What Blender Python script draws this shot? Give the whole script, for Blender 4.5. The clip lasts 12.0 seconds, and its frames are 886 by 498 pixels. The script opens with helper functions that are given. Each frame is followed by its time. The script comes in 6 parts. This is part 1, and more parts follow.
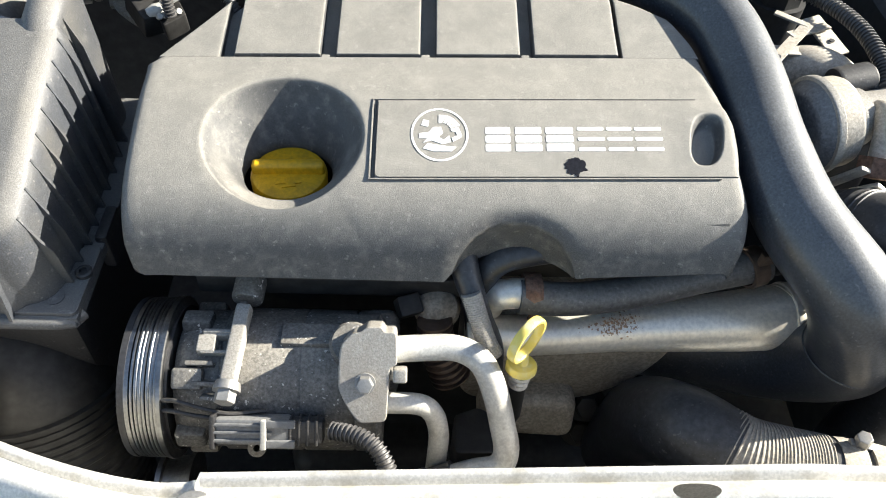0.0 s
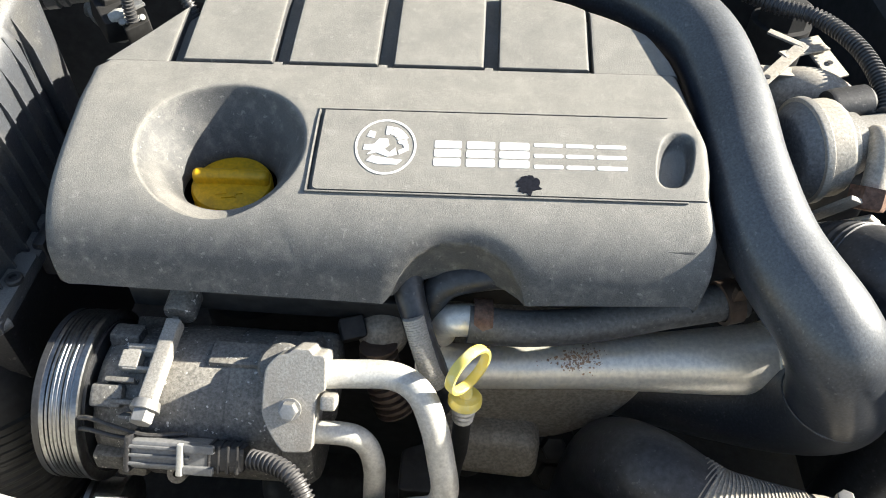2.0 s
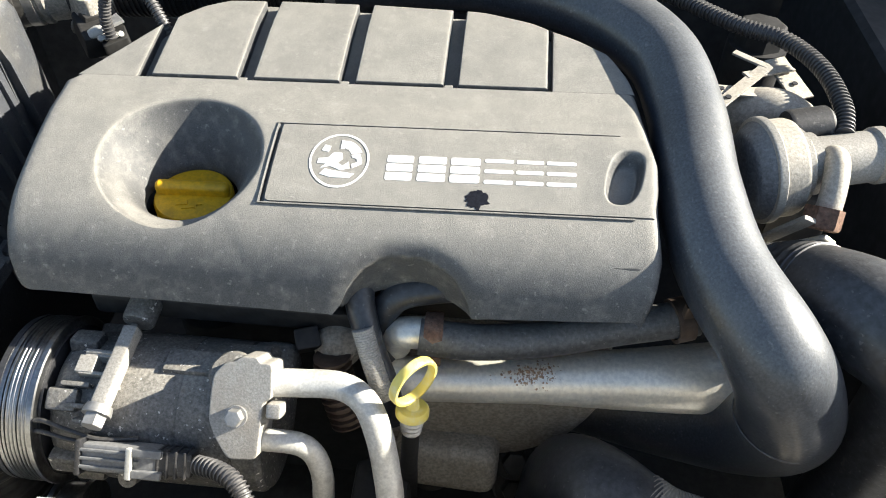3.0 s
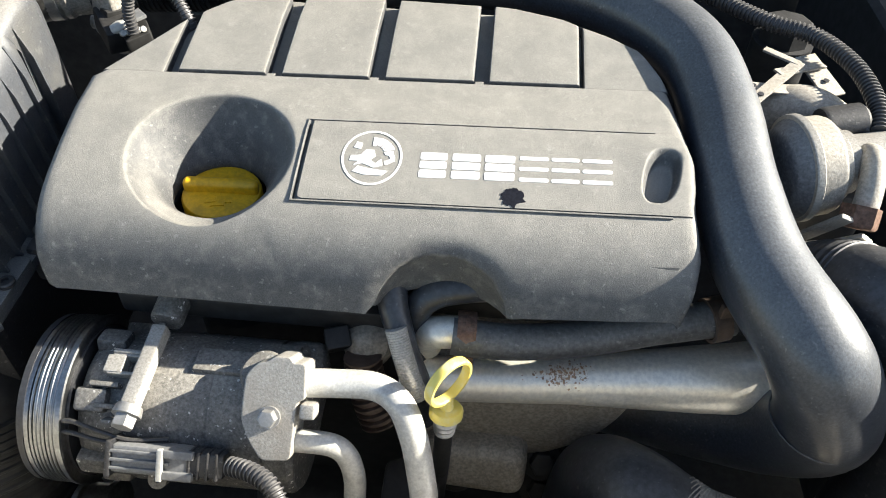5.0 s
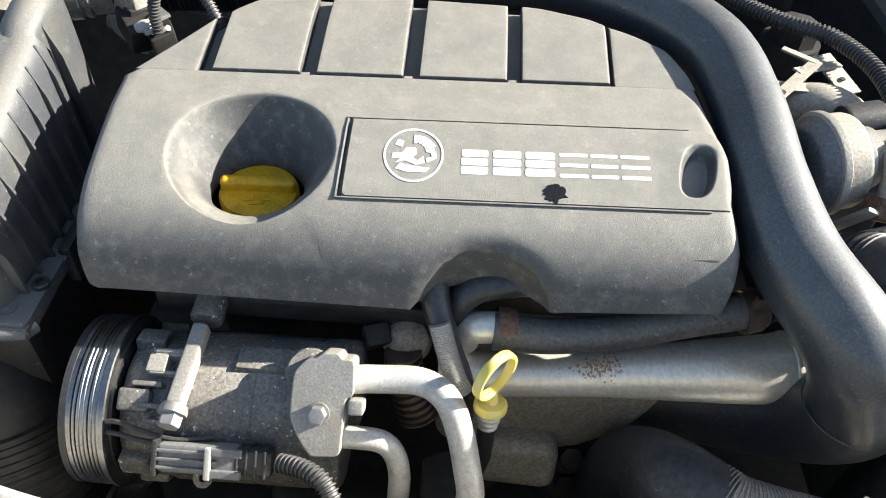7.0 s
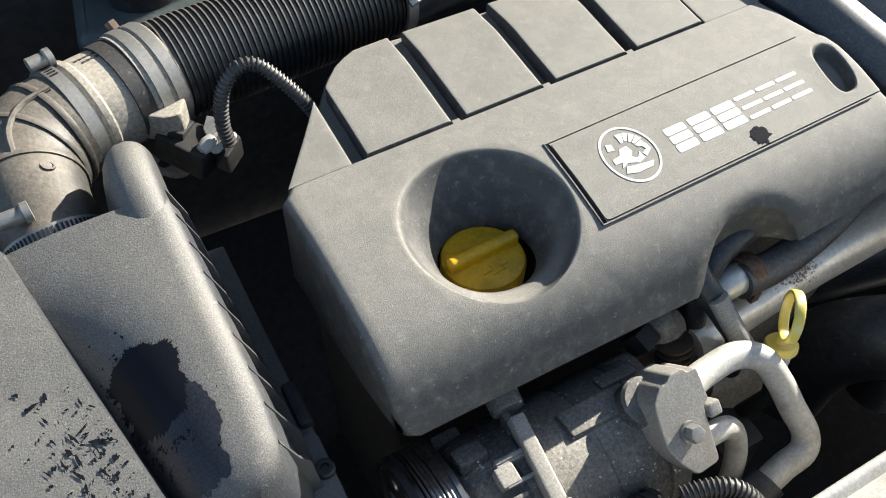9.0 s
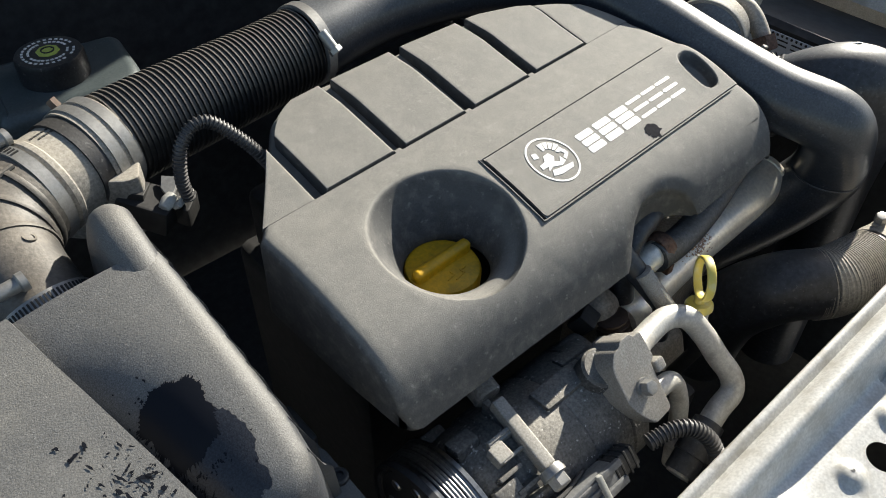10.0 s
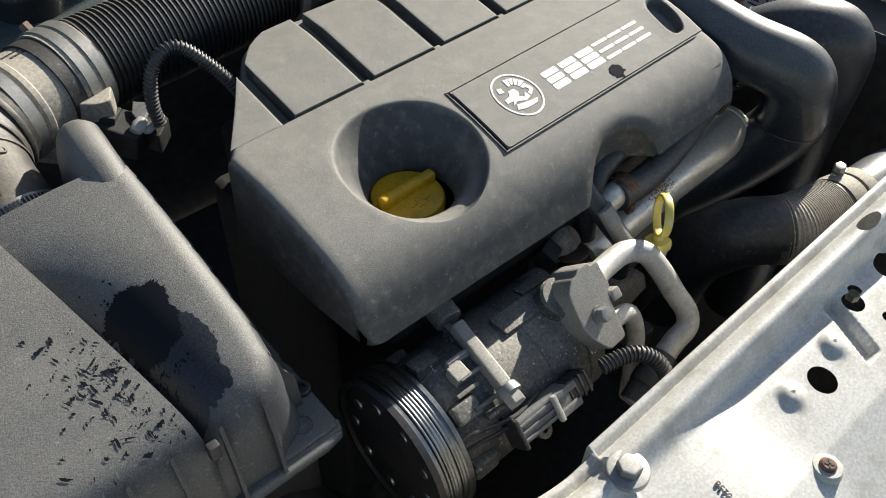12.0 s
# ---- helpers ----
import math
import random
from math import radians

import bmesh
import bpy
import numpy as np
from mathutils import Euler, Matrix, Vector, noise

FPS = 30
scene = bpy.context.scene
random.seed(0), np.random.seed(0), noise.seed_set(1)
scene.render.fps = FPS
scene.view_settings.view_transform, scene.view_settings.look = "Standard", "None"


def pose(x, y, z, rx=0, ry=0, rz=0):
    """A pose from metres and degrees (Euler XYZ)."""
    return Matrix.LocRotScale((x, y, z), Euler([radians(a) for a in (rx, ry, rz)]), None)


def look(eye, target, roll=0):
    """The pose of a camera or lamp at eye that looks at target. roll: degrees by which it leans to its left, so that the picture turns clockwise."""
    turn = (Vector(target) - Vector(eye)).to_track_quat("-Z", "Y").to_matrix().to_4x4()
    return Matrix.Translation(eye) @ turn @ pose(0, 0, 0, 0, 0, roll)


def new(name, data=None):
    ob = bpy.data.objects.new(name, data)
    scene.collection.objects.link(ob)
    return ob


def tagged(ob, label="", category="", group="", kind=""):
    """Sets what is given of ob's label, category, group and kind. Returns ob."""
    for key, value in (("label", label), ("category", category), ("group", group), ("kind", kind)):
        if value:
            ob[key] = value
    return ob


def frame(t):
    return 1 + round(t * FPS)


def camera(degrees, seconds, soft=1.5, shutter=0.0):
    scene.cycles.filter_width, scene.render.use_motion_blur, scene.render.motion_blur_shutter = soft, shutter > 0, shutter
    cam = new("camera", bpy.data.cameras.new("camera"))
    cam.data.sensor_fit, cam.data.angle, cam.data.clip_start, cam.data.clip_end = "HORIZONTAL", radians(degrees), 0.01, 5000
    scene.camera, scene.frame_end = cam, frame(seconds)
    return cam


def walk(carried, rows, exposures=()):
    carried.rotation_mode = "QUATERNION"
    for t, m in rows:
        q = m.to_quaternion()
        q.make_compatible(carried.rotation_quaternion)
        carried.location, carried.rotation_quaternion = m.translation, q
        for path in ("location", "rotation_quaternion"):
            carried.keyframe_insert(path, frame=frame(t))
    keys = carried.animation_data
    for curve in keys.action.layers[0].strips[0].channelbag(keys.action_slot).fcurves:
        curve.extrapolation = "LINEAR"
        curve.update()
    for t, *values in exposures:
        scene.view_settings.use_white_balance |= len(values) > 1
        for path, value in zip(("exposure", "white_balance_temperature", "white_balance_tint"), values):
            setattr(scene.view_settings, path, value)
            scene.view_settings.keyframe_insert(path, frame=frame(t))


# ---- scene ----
cam = camera(59.9, 12.0, soft=1.0)
PATH = [
    (0, (-0.016, 0.035, 1.355), (0.07, 1.336, -0.162), 4.4),
    (0.5, (-0.021, 0.053, 1.349), (0.103, 1.38, -0.142), 3.5),
    (1, (-0.035, 0.069, 1.342), (0.096, 1.417, -0.13), 3.7),
    (1.5, (-0.006, 0.068, 1.329), (0.051, 1.43, -0.135), 3.3),
    (2, (0.053, 0.055, 1.324), (0.024, 1.417, -0.141), 2.8),
    (2.5, (0.09, 0.051, 1.323), (0.013, 1.43, -0.123), 2.3),
    (3, (0.103, 0.05, 1.327), (0.008, 1.446, -0.102), 1.8),
    (5, (0.078, 0.053, 1.322), (-0.009, 1.445, -0.111), 2.1),
    (5.5, (0.074, 0.052, 1.322), (-0.035, 1.446, -0.107), 1.7),
    (6, (0.071, 0.048, 1.322), (-0.04, 1.442, -0.108), 1.9),
    (6.5, (0.067, 0.04, 1.322), (-0.05, 1.436, -0.105), 1.8),
    (7, (0.03, 0.042, 1.321), (0.02, 1.446, -0.104), 3.8),
    (7.5, (-0.088, 0.031, 1.331), (0.035, 1.443, -0.08), 2.7),
    (7.7, (-0.134, 0.018, 1.326), (0.034, 1.4, -0.11), 3.2),
    (9.3, (-0.331, 0.19, 1.329), (0.455, 1.3, -0.137), 0.6),
    (9.5, (-0.358, 0.187, 1.339), (0.513, 1.27, -0.1), 1.3),
    (10, (-0.375, 0.163, 1.352), (0.595, 1.218, -0.043), 1.1),
    (10.5, (-0.375, 0.155, 1.354), (0.644, 1.195, -0.017), 1.6),
    (11, (-0.376, 0.15, 1.353), (0.662, 1.171, -0.019), 2.1),
    (11.5, (-0.384, 0.136, 1.343), (0.621, 1.15, -0.058), 2.6),
    (12, (-0.388, 0.123, 1.337), (0.584, 1.126, -0.094), 3.2),
]
EXPOSURE, SUN, SKY, FENDER_TOP = 2.03, 4.50, 0.064, 0.995
walk(cam, [(t, look(eye, target, roll)) for t, eye, target, roll in PATH], exposures=[(0.0, EXPOSURE), (0.5, EXPOSURE - 0.24), (1.0, EXPOSURE - 0.16), (1.5, EXPOSURE), (5.5, EXPOSURE), (6.5, EXPOSURE - 0.1), (7.5, EXPOSURE), (9.5, EXPOSURE - 0.68), (10.0, EXPOSURE - 0.86), (11.0, EXPOSURE - 0.95), (12.0, EXPOSURE - 0.95)])

# ---- light: low sun from the car's left side, clear sky ----
SUN_AZ, SUN_EL = radians(15.0), radians(25.0)
SUN_DIR = Vector((math.cos(SUN_AZ) * math.cos(SUN_EL), math.sin(SUN_AZ) * math.cos(SUN_EL), math.sin(SUN_EL)))
world = bpy.data.worlds.new("sky")
scene.world = world
world.use_nodes = True
wn = world.node_tree
wn.nodes.clear()
sky = wn.nodes.new("ShaderNodeTexSky")
sky.sky_type = "NISHITA"
sky.sun_disc = False
sky.sun_elevation = SUN_EL
sky.sun_rotation = math.pi / 2 - SUN_AZ
back = wn.nodes.new("ShaderNodeBackground")
back.inputs["Strength"].default_value = SKY
wout = wn.nodes.new("ShaderNodeOutputWorld")
wn.links.new(sky.outputs[0], back.inputs[0])
wn.links.new(back.outputs[0], wout.inputs[0])
sun = new("sun", bpy.data.lights.new("sun", "SUN"))
sun.data.energy = SUN
sun.data.angle = radians(0.55)
sun.data.color = (1.0, 0.955, 0.845)
sun.matrix_world = look(SUN_DIR * 10, (0, 0, 0))


# ---- materials ----
def material(name, color, rough=0.5, metal=0.0, grain=0.0, grain_size=400.0, stain=None, stain_amount=0.0, stain_size=12.0,
             bump=0.0, bump_size=600.0, dust=0.0, dust_color=(0.42, 0.38, 0.32), specks=0.0, coat=0.0, trans=0.0, spec=0.5, scratch=0.0, up=0.0):
    """Base colour with grain, cloudy stains, dust that settles on upper faces, specks and fine relief."""
    m = bpy.data.materials.new(name)
    m.use_nodes = True
    nt = m.node_tree
    b = nt.nodes["Principled BSDF"]
    b.inputs["Roughness"].default_value = rough
    b.inputs["Metallic"].default_value = metal
    b.inputs["Coat Weight"].default_value = coat
    b.inputs["Specular IOR Level"].default_value = spec
    b.inputs["Transmission Weight"].default_value = trans
    tc = nt.nodes.new("ShaderNodeTexCoord")

    def tex(scale, detail=4.0, rough_=0.55):
        n = nt.nodes.new("ShaderNodeTexNoise")
        n.inputs["Scale"].default_value = scale
        n.inputs["Detail"].default_value = detail
        n.inputs["Roughness"].default_value = rough_
        nt.links.new(tc.outputs["Object"], n.inputs["Vector"])
        return n.outputs["Fac"]

    def ramp(fac, lo, hi):
        n = nt.nodes.new("ShaderNodeMapRange")
        n.interpolation_type = "SMOOTHSTEP"
        n.inputs["From Min"].default_value = lo
        n.inputs["From Max"].default_value = hi
        nt.links.new(fac, n.inputs["Value"])
        return n.outputs[0]

    def times(a, k):
        n = nt.nodes.new("ShaderNodeMath")
        n.operation = "MULTIPLY"
        nt.links.new(a, n.inputs[0])
        if isinstance(k, float):
            n.inputs[1].default_value = k
        else:
            nt.links.new(k, n.inputs[1])
        return n.outputs[0]

    def mix(fac, a, c):
        n = nt.nodes.new("ShaderNodeMix")
        n.data_type = "RGBA"
        nt.links.new(fac, n.inputs[0])
        for sock, v in ((n.inputs[6], a), (n.inputs[7], c)):
            if isinstance(v, tuple):
                sock.default_value = (*v, 1)
            else:
                nt.links.new(v, sock)
        return n.outputs[2]

    col = color
    lighter = tuple(min(1, c * (1 + grain)) for c in color)
    darker = tuple(c * (1 - grain) for c in color)
    if grain:
        col = mix(ramp(tex(grain_size), 0.3, 0.7), darker, lighter)
    if stain:
        col = mix(times(ramp(tex(stain_size, 6.0, 0.65), 0.45, 0.7), stain_amount), col, stain)
    rough_out = None
    if dust:
        n = nt.nodes.new("ShaderNodeMapRange")
        n.inputs["To Min"].default_value = dust * 0.7
        n.inputs["To Max"].default_value = dust
        nt.links.new(ramp(tex(30.0, 8.0, 0.7), 0.25, 0.75), n.inputs["Value"])
        f = n.outputs[0]
        if up:
            geo = nt.nodes.new("ShaderNodeNewGeometry")
            sep = nt.nodes.new("ShaderNodeSeparateXYZ")
            nt.links.new(geo.outputs["Normal"], sep.inputs[0])
            f = times(f, ramp(sep.outputs["Z"], up - 0.58, up))
        col = mix(f, col, dust_color)
        n = nt.nodes.new("ShaderNodeMapRange")
        n.inputs["To Min"].default_value = rough
        n.inputs["To Max"].default_value = 0.9
        nt.links.new(f, n.inputs["Value"])
        rough_out = n.outputs[0]
    if specks:
        col = mix(times(ramp(tex(260.0, 2.0), 0.66, 0.7), specks), col, (0.5, 0.48, 0.44))
        col = mix(times(ramp(tex(90.0, 3.0), 0.68, 0.72), specks * 0.6), col, (0.45, 0.43, 0.4))
    if dust and grain:
        # grain shows through the dust as fine light and dark points
        n = nt.nodes.new("ShaderNodeMapRange")
        n.inputs["From Min"].default_value = 0.32
        n.inputs["From Max"].default_value = 0.68
        n.inputs["To Min"].default_value = 1 - grain * 0.8
        n.inputs["To Max"].default_value = 1 + grain * 0.8
        nt.links.new(tex(grain_size * 1.1, 2.0, 0.7), n.inputs["Value"])
        v = nt.nodes.new("ShaderNodeVectorMath")
        v.operation = "SCALE"
        nt.links.new(col, v.inputs[0])
        nt.links.new(n.outputs[0], v.inputs["Scale"])
        col = v.outputs[0]
    if isinstance(col, tuple):
        b.inputs["Base Color"].default_value = (*col, 1)
    else:
        nt.links.new(col, b.inputs["Base Color"])
    if rough_out is None and rough > 0.08:
        n = nt.nodes.new("ShaderNodeMapRange")
        n.inputs["To Min"].default_value = rough * 0.8
        n.inputs["To Max"].default_value = min(1, rough * 1.25)
        nt.links.new(tex(40.0, 6.0, 0.65), n.inputs["Value"])
        rough_out = n.outputs[0]
    if rough_out is not None:
        nt.links.new(rough_out, b.inputs["Roughness"])
    if bump:
        n = nt.nodes.new("ShaderNodeBump")
        n.inputs["Strength"].default_value = bump
        n.inputs["Distance"].default_value = 0.0006
        nt.links.new(tex(bump_size, 3.0, 0.6), n.inputs["Height"])
        nt.links.new(n.outputs[0], b.inputs["Normal"])
    return m


COVER = material("moulded_grey_plastic", (0.06, 0.06, 0.06), 0.6, grain=0.34, grain_size=1500, stain=(0.17, 0.16, 0.145), stain_amount=0.5, stain_size=90,
                 bump=0.42, bump_size=1500, dust=0.66, dust_color=(0.342, 0.322, 0.280), up=1.0, specks=0.16)
AIRBOX = material("airbox_plastic", (0.045, 0.048, 0.055), 0.48, grain=0.4, grain_size=1100, stain=(0.10, 0.095, 0.085), stain_amount=0.6, stain_size=14,
                  bump=0.4, bump_size=1100, dust=0.42, dust_color=(0.35, 0.33, 0.29), up=0.95, specks=0.14)
WET = material("wet_oil_stain", (0.011, 0.012, 0.016), 0.42, bump=0.2, bump_size=120, spec=0.16)
BLACK = material("black_plastic", (0.018, 0.018, 0.02), 0.45, grain=0.3, dust=0.16, dust_color=(0.24, 0.22, 0.19), up=0.9, bump=0.3, specks=0.12)
# grimy metal; its near-black also carries the shade deep in the bay
CAVITY = material("shaded_grimy_metal", (0.014, 0.0135, 0.013), 0.6, grain=0.4, grain_size=90, dust=0.1, dust_color=(0.07, 0.062, 0.055), up=0.9, bump=0.5, bump_size=150)
RUBBER = material("black_rubber_hose", (0.024, 0.026, 0.031), 0.36, grain=0.3, grain_size=200, dust=0.17, dust_color=(0.26, 0.245, 0.22), up=0.9, bump=0.25, bump_size=500, specks=0.1)
CHARGE = material("dusty_blue_black_rubber", (0.033, 0.037, 0.045), 0.30, grain=0.3, grain_size=500, stain=(0.07, 0.07, 0.07), stain_amount=0.6, stain_size=16,
                  dust=0.24, dust_color=(0.33, 0.34, 0.345), up=0.85, bump=0.16, bump_size=600, specks=0.10)
OIL_SPOT = material("soaked_oil_spot", (0.012, 0.013, 0.018), 0.8, grain=0.3, grain_size=600, spec=0.04)
COOLANT = material("dusty_grey_coolant_rubber", (0.060, 0.060, 0.060), 0.5, grain=0.3, grain_size=300, stain=(0.10, 0.095, 0.088), stain_amount=0.5, stain_size=50, dust=0.3, dust_color=(0.30, 0.28, 0.25), up=0.8, bump=0.25, bump_size=500, specks=0.15)
DARK_PATCH = material("dark_patch_plastic", (0.022, 0.024, 0.03), 0.38, grain=0.4, grain_size=900, bump=0.25, bump_size=900)
SMEAR = material("greasy_dirt_smear", (0.05, 0.046, 0.04), 0.7, grain=0.5, grain_size=700, bump=0.5)
RUST_BLOOM = material("orange_rust_bloom", (0.42, 0.27, 0.16), 0.7, grain=0.4, grain_size=400, bump=0.5)
CORRUGATED = material("corrugated_black_plastic", (0.02, 0.02, 0.021), 0.36, grain=0.25, dust=0.45, dust_color=(0.36, 0.32, 0.27), up=0.8)
CONDUIT = material("wiring_conduit_plastic", (0.04, 0.04, 0.042), 0.38, dust=0.3, dust_color=(0.24, 0.22, 0.2), up=0.8)
YELLOW = material("yellow_plastic", (0.68, 0.385, 0.01), 0.42, grain=0.12, grain_size=300, stain=(0.3, 0.2, 0.02), stain_amount=0.5, stain_size=60, bump=0.3, bump_size=300)
DIP_YELLOW = material("bright_yellow_plastic", (0.78, 0.62, 0.13), 0.35, stain=(0.75, 0.72, 0.5), stain_amount=0.5, stain_size=90, bump=0.2, bump_size=300)
ALLOY = material("dusty_cast_alloy", (0.33, 0.31, 0.275), 0.6, metal=0.2, grain=0.2, grain_size=700, stain=(0.28, 0.25, 0.21), stain_amount=0.55, stain_size=40, bump=0.3, bump_size=600, specks=0.25)
CASTING = material("dirty_compressor_casting", (0.080, 0.079, 0.077), 0.6, metal=0.1, grain=0.4, grain_size=400, stain=(0.23, 0.21, 0.18), stain_amount=0.5, stain_size=40,
                   bump=0.7, bump_size=350, dust=0.34, dust_color=(0.44, 0.40, 0.33), up=0.95, specks=1.0)
PIPE_ALU = material("oxidised_aluminium_tube", (0.57, 0.55, 0.50), 0.5, metal=0.35, grain=0.12, grain_size=500, stain=(0.3, 0.27, 0.23), stain_amount=0.6, stain_size=70, bump=0.3, bump_size=400, specks=0.1)
STEEL_TUBE = material("stained_stainless_tube", (0.86, 0.81, 0.70), 0.34, metal=0.45, grain=0.1, grain_size=300, stain=(0.5, 0.42, 0.31), stain_amount=0.35, stain_size=14, bump=0.3, bump_size=250, specks=0.2)
RUST = material("rusted_steel", (0.13, 0.07, 0.045), 0.75, metal=0.2, grain=0.4, grain_size=300, stain=(0.26, 0.17, 0.12), stain_amount=0.7, stain_size=80, bump=0.6, bump_size=400)
STEEL = material("zinc_plated_steel", (0.33, 0.322, 0.305), 0.45, metal=0.6, grain=0.1, stain=(0.3, 0.28, 0.25), stain_amount=0.4, stain_size=60, bump=0.2)
PULLEY = material("worn_pulley_steel", (0.34, 0.34, 0.335), 0.34, metal=1.0, grain=0.2, stain=(0.09, 0.09, 0.09), stain_amount=0.5, stain_size=50)
PULLEY_DARK = material("black_pulley_rubber", (0.02, 0.02, 0.022), 0.45, grain=0.3, dust=0.15, dust_color=(0.2, 0.19, 0.18), up=0.9)
PAINT = material("silver_white_body_paint", (0.58, 0.565, 0.525), 0.42, metal=0.1, coat=0.15, grain=0.14, grain_size=500, stain=(0.34, 0.31, 0.25), stain_amount=0.6, stain_size=45, specks=0.2, bump=0.12)
WING_BLACK = material("black_inner_wing", (0.025, 0.024, 0.024), 0.62, grain=0.3, grain_size=60, dust=0.2, dust_color=(0.12, 0.11, 0.1), up=0.9)
GREY_PLASTIC = material("grey_connector_plastic", (0.18, 0.18, 0.178), 0.5, grain=0.15, stain=(0.12, 0.12, 0.12), stain_amount=0.5, stain_size=80, bump=0.2)
LIGHT_CLIP = material("pale_clip_plastic", (0.45, 0.44, 0.4), 0.5, grain=0.1)
MAF_GREY = material("dusty_grey_housing", (0.24, 0.225, 0.20), 0.55, metal=0.1, grain=0.25, stain=(0.32, 0.285, 0.235), stain_amount=0.7, stain_size=30, dust=0.6, dust_color=(0.50, 0.445, 0.36), up=0.9, bump=0.4, bump_size=400)
DUCT = material("dusty_dark_duct", (0.05, 0.047, 0.043), 0.5, grain=0.25, grain_size=300, stain=(0.13, 0.115, 0.095), stain_amount=0.6, stain_size=30, dust=0.32, dust_color=(0.36, 0.31, 0.25), up=0.95, bump=0.4, bump_size=400)
RESERVOIR = material("translucent_grey_tank", (0.075, 0.09, 0.09), 0.35, grain=0.15, stain=(0.12, 0.135, 0.135), stain_amount=0.6, stain_size=22, bump=0.2)
WHITE_PRINT = material("white_print", (0.8, 0.79, 0.77), 0.55, grain=0.05, stain=(0.55, 0.54, 0.52), stain_amount=0.5, stain_size=200)
CAP_GREEN = material("green_yellow_cap_sticker", (0.5, 0.56, 0.12), 0.5, grain=0.1)
LABEL = material("pale_blue_paper_label", (0.5, 0.55, 0.62), 0.5, grain=0.05)
INK = material("black_ink", (0.02, 0.02, 0.025), 0.6)
EGR_DARK = material("blue_grey_valve_casing", (0.12, 0.13, 0.145), 0.5, metal=0.2, grain=0.25, dust=0.35, dust_color=(0.34, 0.33, 0.3), up=0.7, bump=0.4, specks=0.2)
BLOCK = material("oily_engine_block", (0.30, 0.265, 0.215), 0.6, metal=0.1, grain=0.3, grain_size=400, stain=(0.22, 0.19, 0.15), stain_amount=0.5, stain_size=60, bump=0.8, bump_size=200)
BELLOWS = material("brown_heat_stained_bellows", (0.12, 0.085, 0.065), 0.5, metal=0.5, grain=0.25, grain_size=120)
ASPHALT = material("pale_concrete", (0.42, 0.4, 0.37), 0.9, grain=0.4, grain_size=120, bump=0.8, bump_size=200)


# ---- mesh helpers ----
def finish(bm, sharp=38):
    bmesh.ops.recalc_face_normals(bm, faces=bm.faces)
    limit = radians(sharp)
    for f in bm.faces:
        f.smooth = True
    for e in bm.edges:
        if len(e.link_faces) == 2:
            e.smooth = e.calc_face_angle(0) < limit


def part(name, bm, mat, parent=None, label="", sharp=38, fix=True):
    if fix:
        finish(bm, sharp)
    me = bpy.data.meshes.new(name)
    bm.to_mesh(me)
    bm.free()
    me.materials.append(mat)
    ob = new(name, me)
    ob.parent = parent
    if len(me.polygons) < 400:
        flat_faces = ob.modifiers.new("flat_faces", "WEIGHTED_NORMAL")
        flat_faces.keep_sharp = True
    if label:
        ob["label"] = label
    return ob


def thing(name, at, label, category, group="", kind=""):
    ob = new(name)
    ob.location = at
    ob.empty_display_size = 0.02
    bpy.context.view_layer.update()
    return tagged(ob, label, category, group, kind)


def under(ob, parent):
    """Makes ob a child of parent without moving it."""
    ob.parent = parent
    off = Vector((0, 0, 0))
    p = parent
    while p is not None:
        off += p.location
        p = p.parent
    ob.matrix_parent_inverse = Matrix.Translation(-off)
    return ob


def sub(name, bm, mat, parent, label="", sharp=38, fix=True):
    return under(part(name, bm, mat, None, label, sharp, fix), parent)


def spline(pts, n=8):
    """Catmull-Rom through pts (tuples of any length)."""
    P = [Vector(p) for p in pts]
    P = [P[0] * 2 - P[1]] + P + [P[-1] * 2 - P[-2]]
    out = []
    for i in range(1, len(P) - 2):
        a, b, c, d = P[i - 1:i + 3]
        for k in range(n):
            t = k / n
            out.append(0.5 * ((2 * b) + (c - a) * t + (2 * a - 5 * b + 4 * c - d) * t * t + (3 * b - a - 3 * c + d) * t ** 3))
    out.append(P[-2])
    return out


def sweep(bm, pts, radii, seg=20, caps=True, squash=None):
    """A tube along pts (vectors) with a radius at each."""
    pts = [Vector(p) for p in pts]
    if not hasattr(radii, "__len__"):
        radii = [radii] * len(pts)
    up = Vector((0, 0, 1))
    t0 = (pts[1] - pts[0]).normalized()
    side = t0.cross(up)
    side = side.normalized() if side.length > 1e-3 else Vector((1, 0, 0))
    rings = []
    for i, p in enumerate(pts):
        t = (pts[min(i + 1, len(pts) - 1)] - pts[max(i - 1, 0)]).normalized()
        side = (side - t * side.dot(t)).normalized()
        nrm = side.cross(t)
        r = radii[i]
        rings.append([bm.verts.new(p + side * (r * math.cos(2 * math.pi * k / seg)) + nrm * (r * math.sin(2 * math.pi * k / seg))) for k in range(seg)])
    for a, b in zip(rings, rings[1:]):
        for k in range(seg):
            bm.faces.new((a[k], a[(k + 1) % seg], b[(k + 1) % seg], b[k]))
    if caps:
        bm.faces.new(rings[0][::-1])
        bm.faces.new(rings[-1])
    return bm


def tube(pts, radii, n=8, seg=20):
    """Smooth tube; radii one number or one for each control point."""
    if hasattr(radii, "__len__"):
        line = spline(pts, n)
        rr = [float(np.interp(i / n, range(len(pts)), radii)) for i in range(len(line))]
        return sweep(bmesh.new(), line, rr, seg)
    return sweep(bmesh.new(), spline(pts, n), radii, seg)


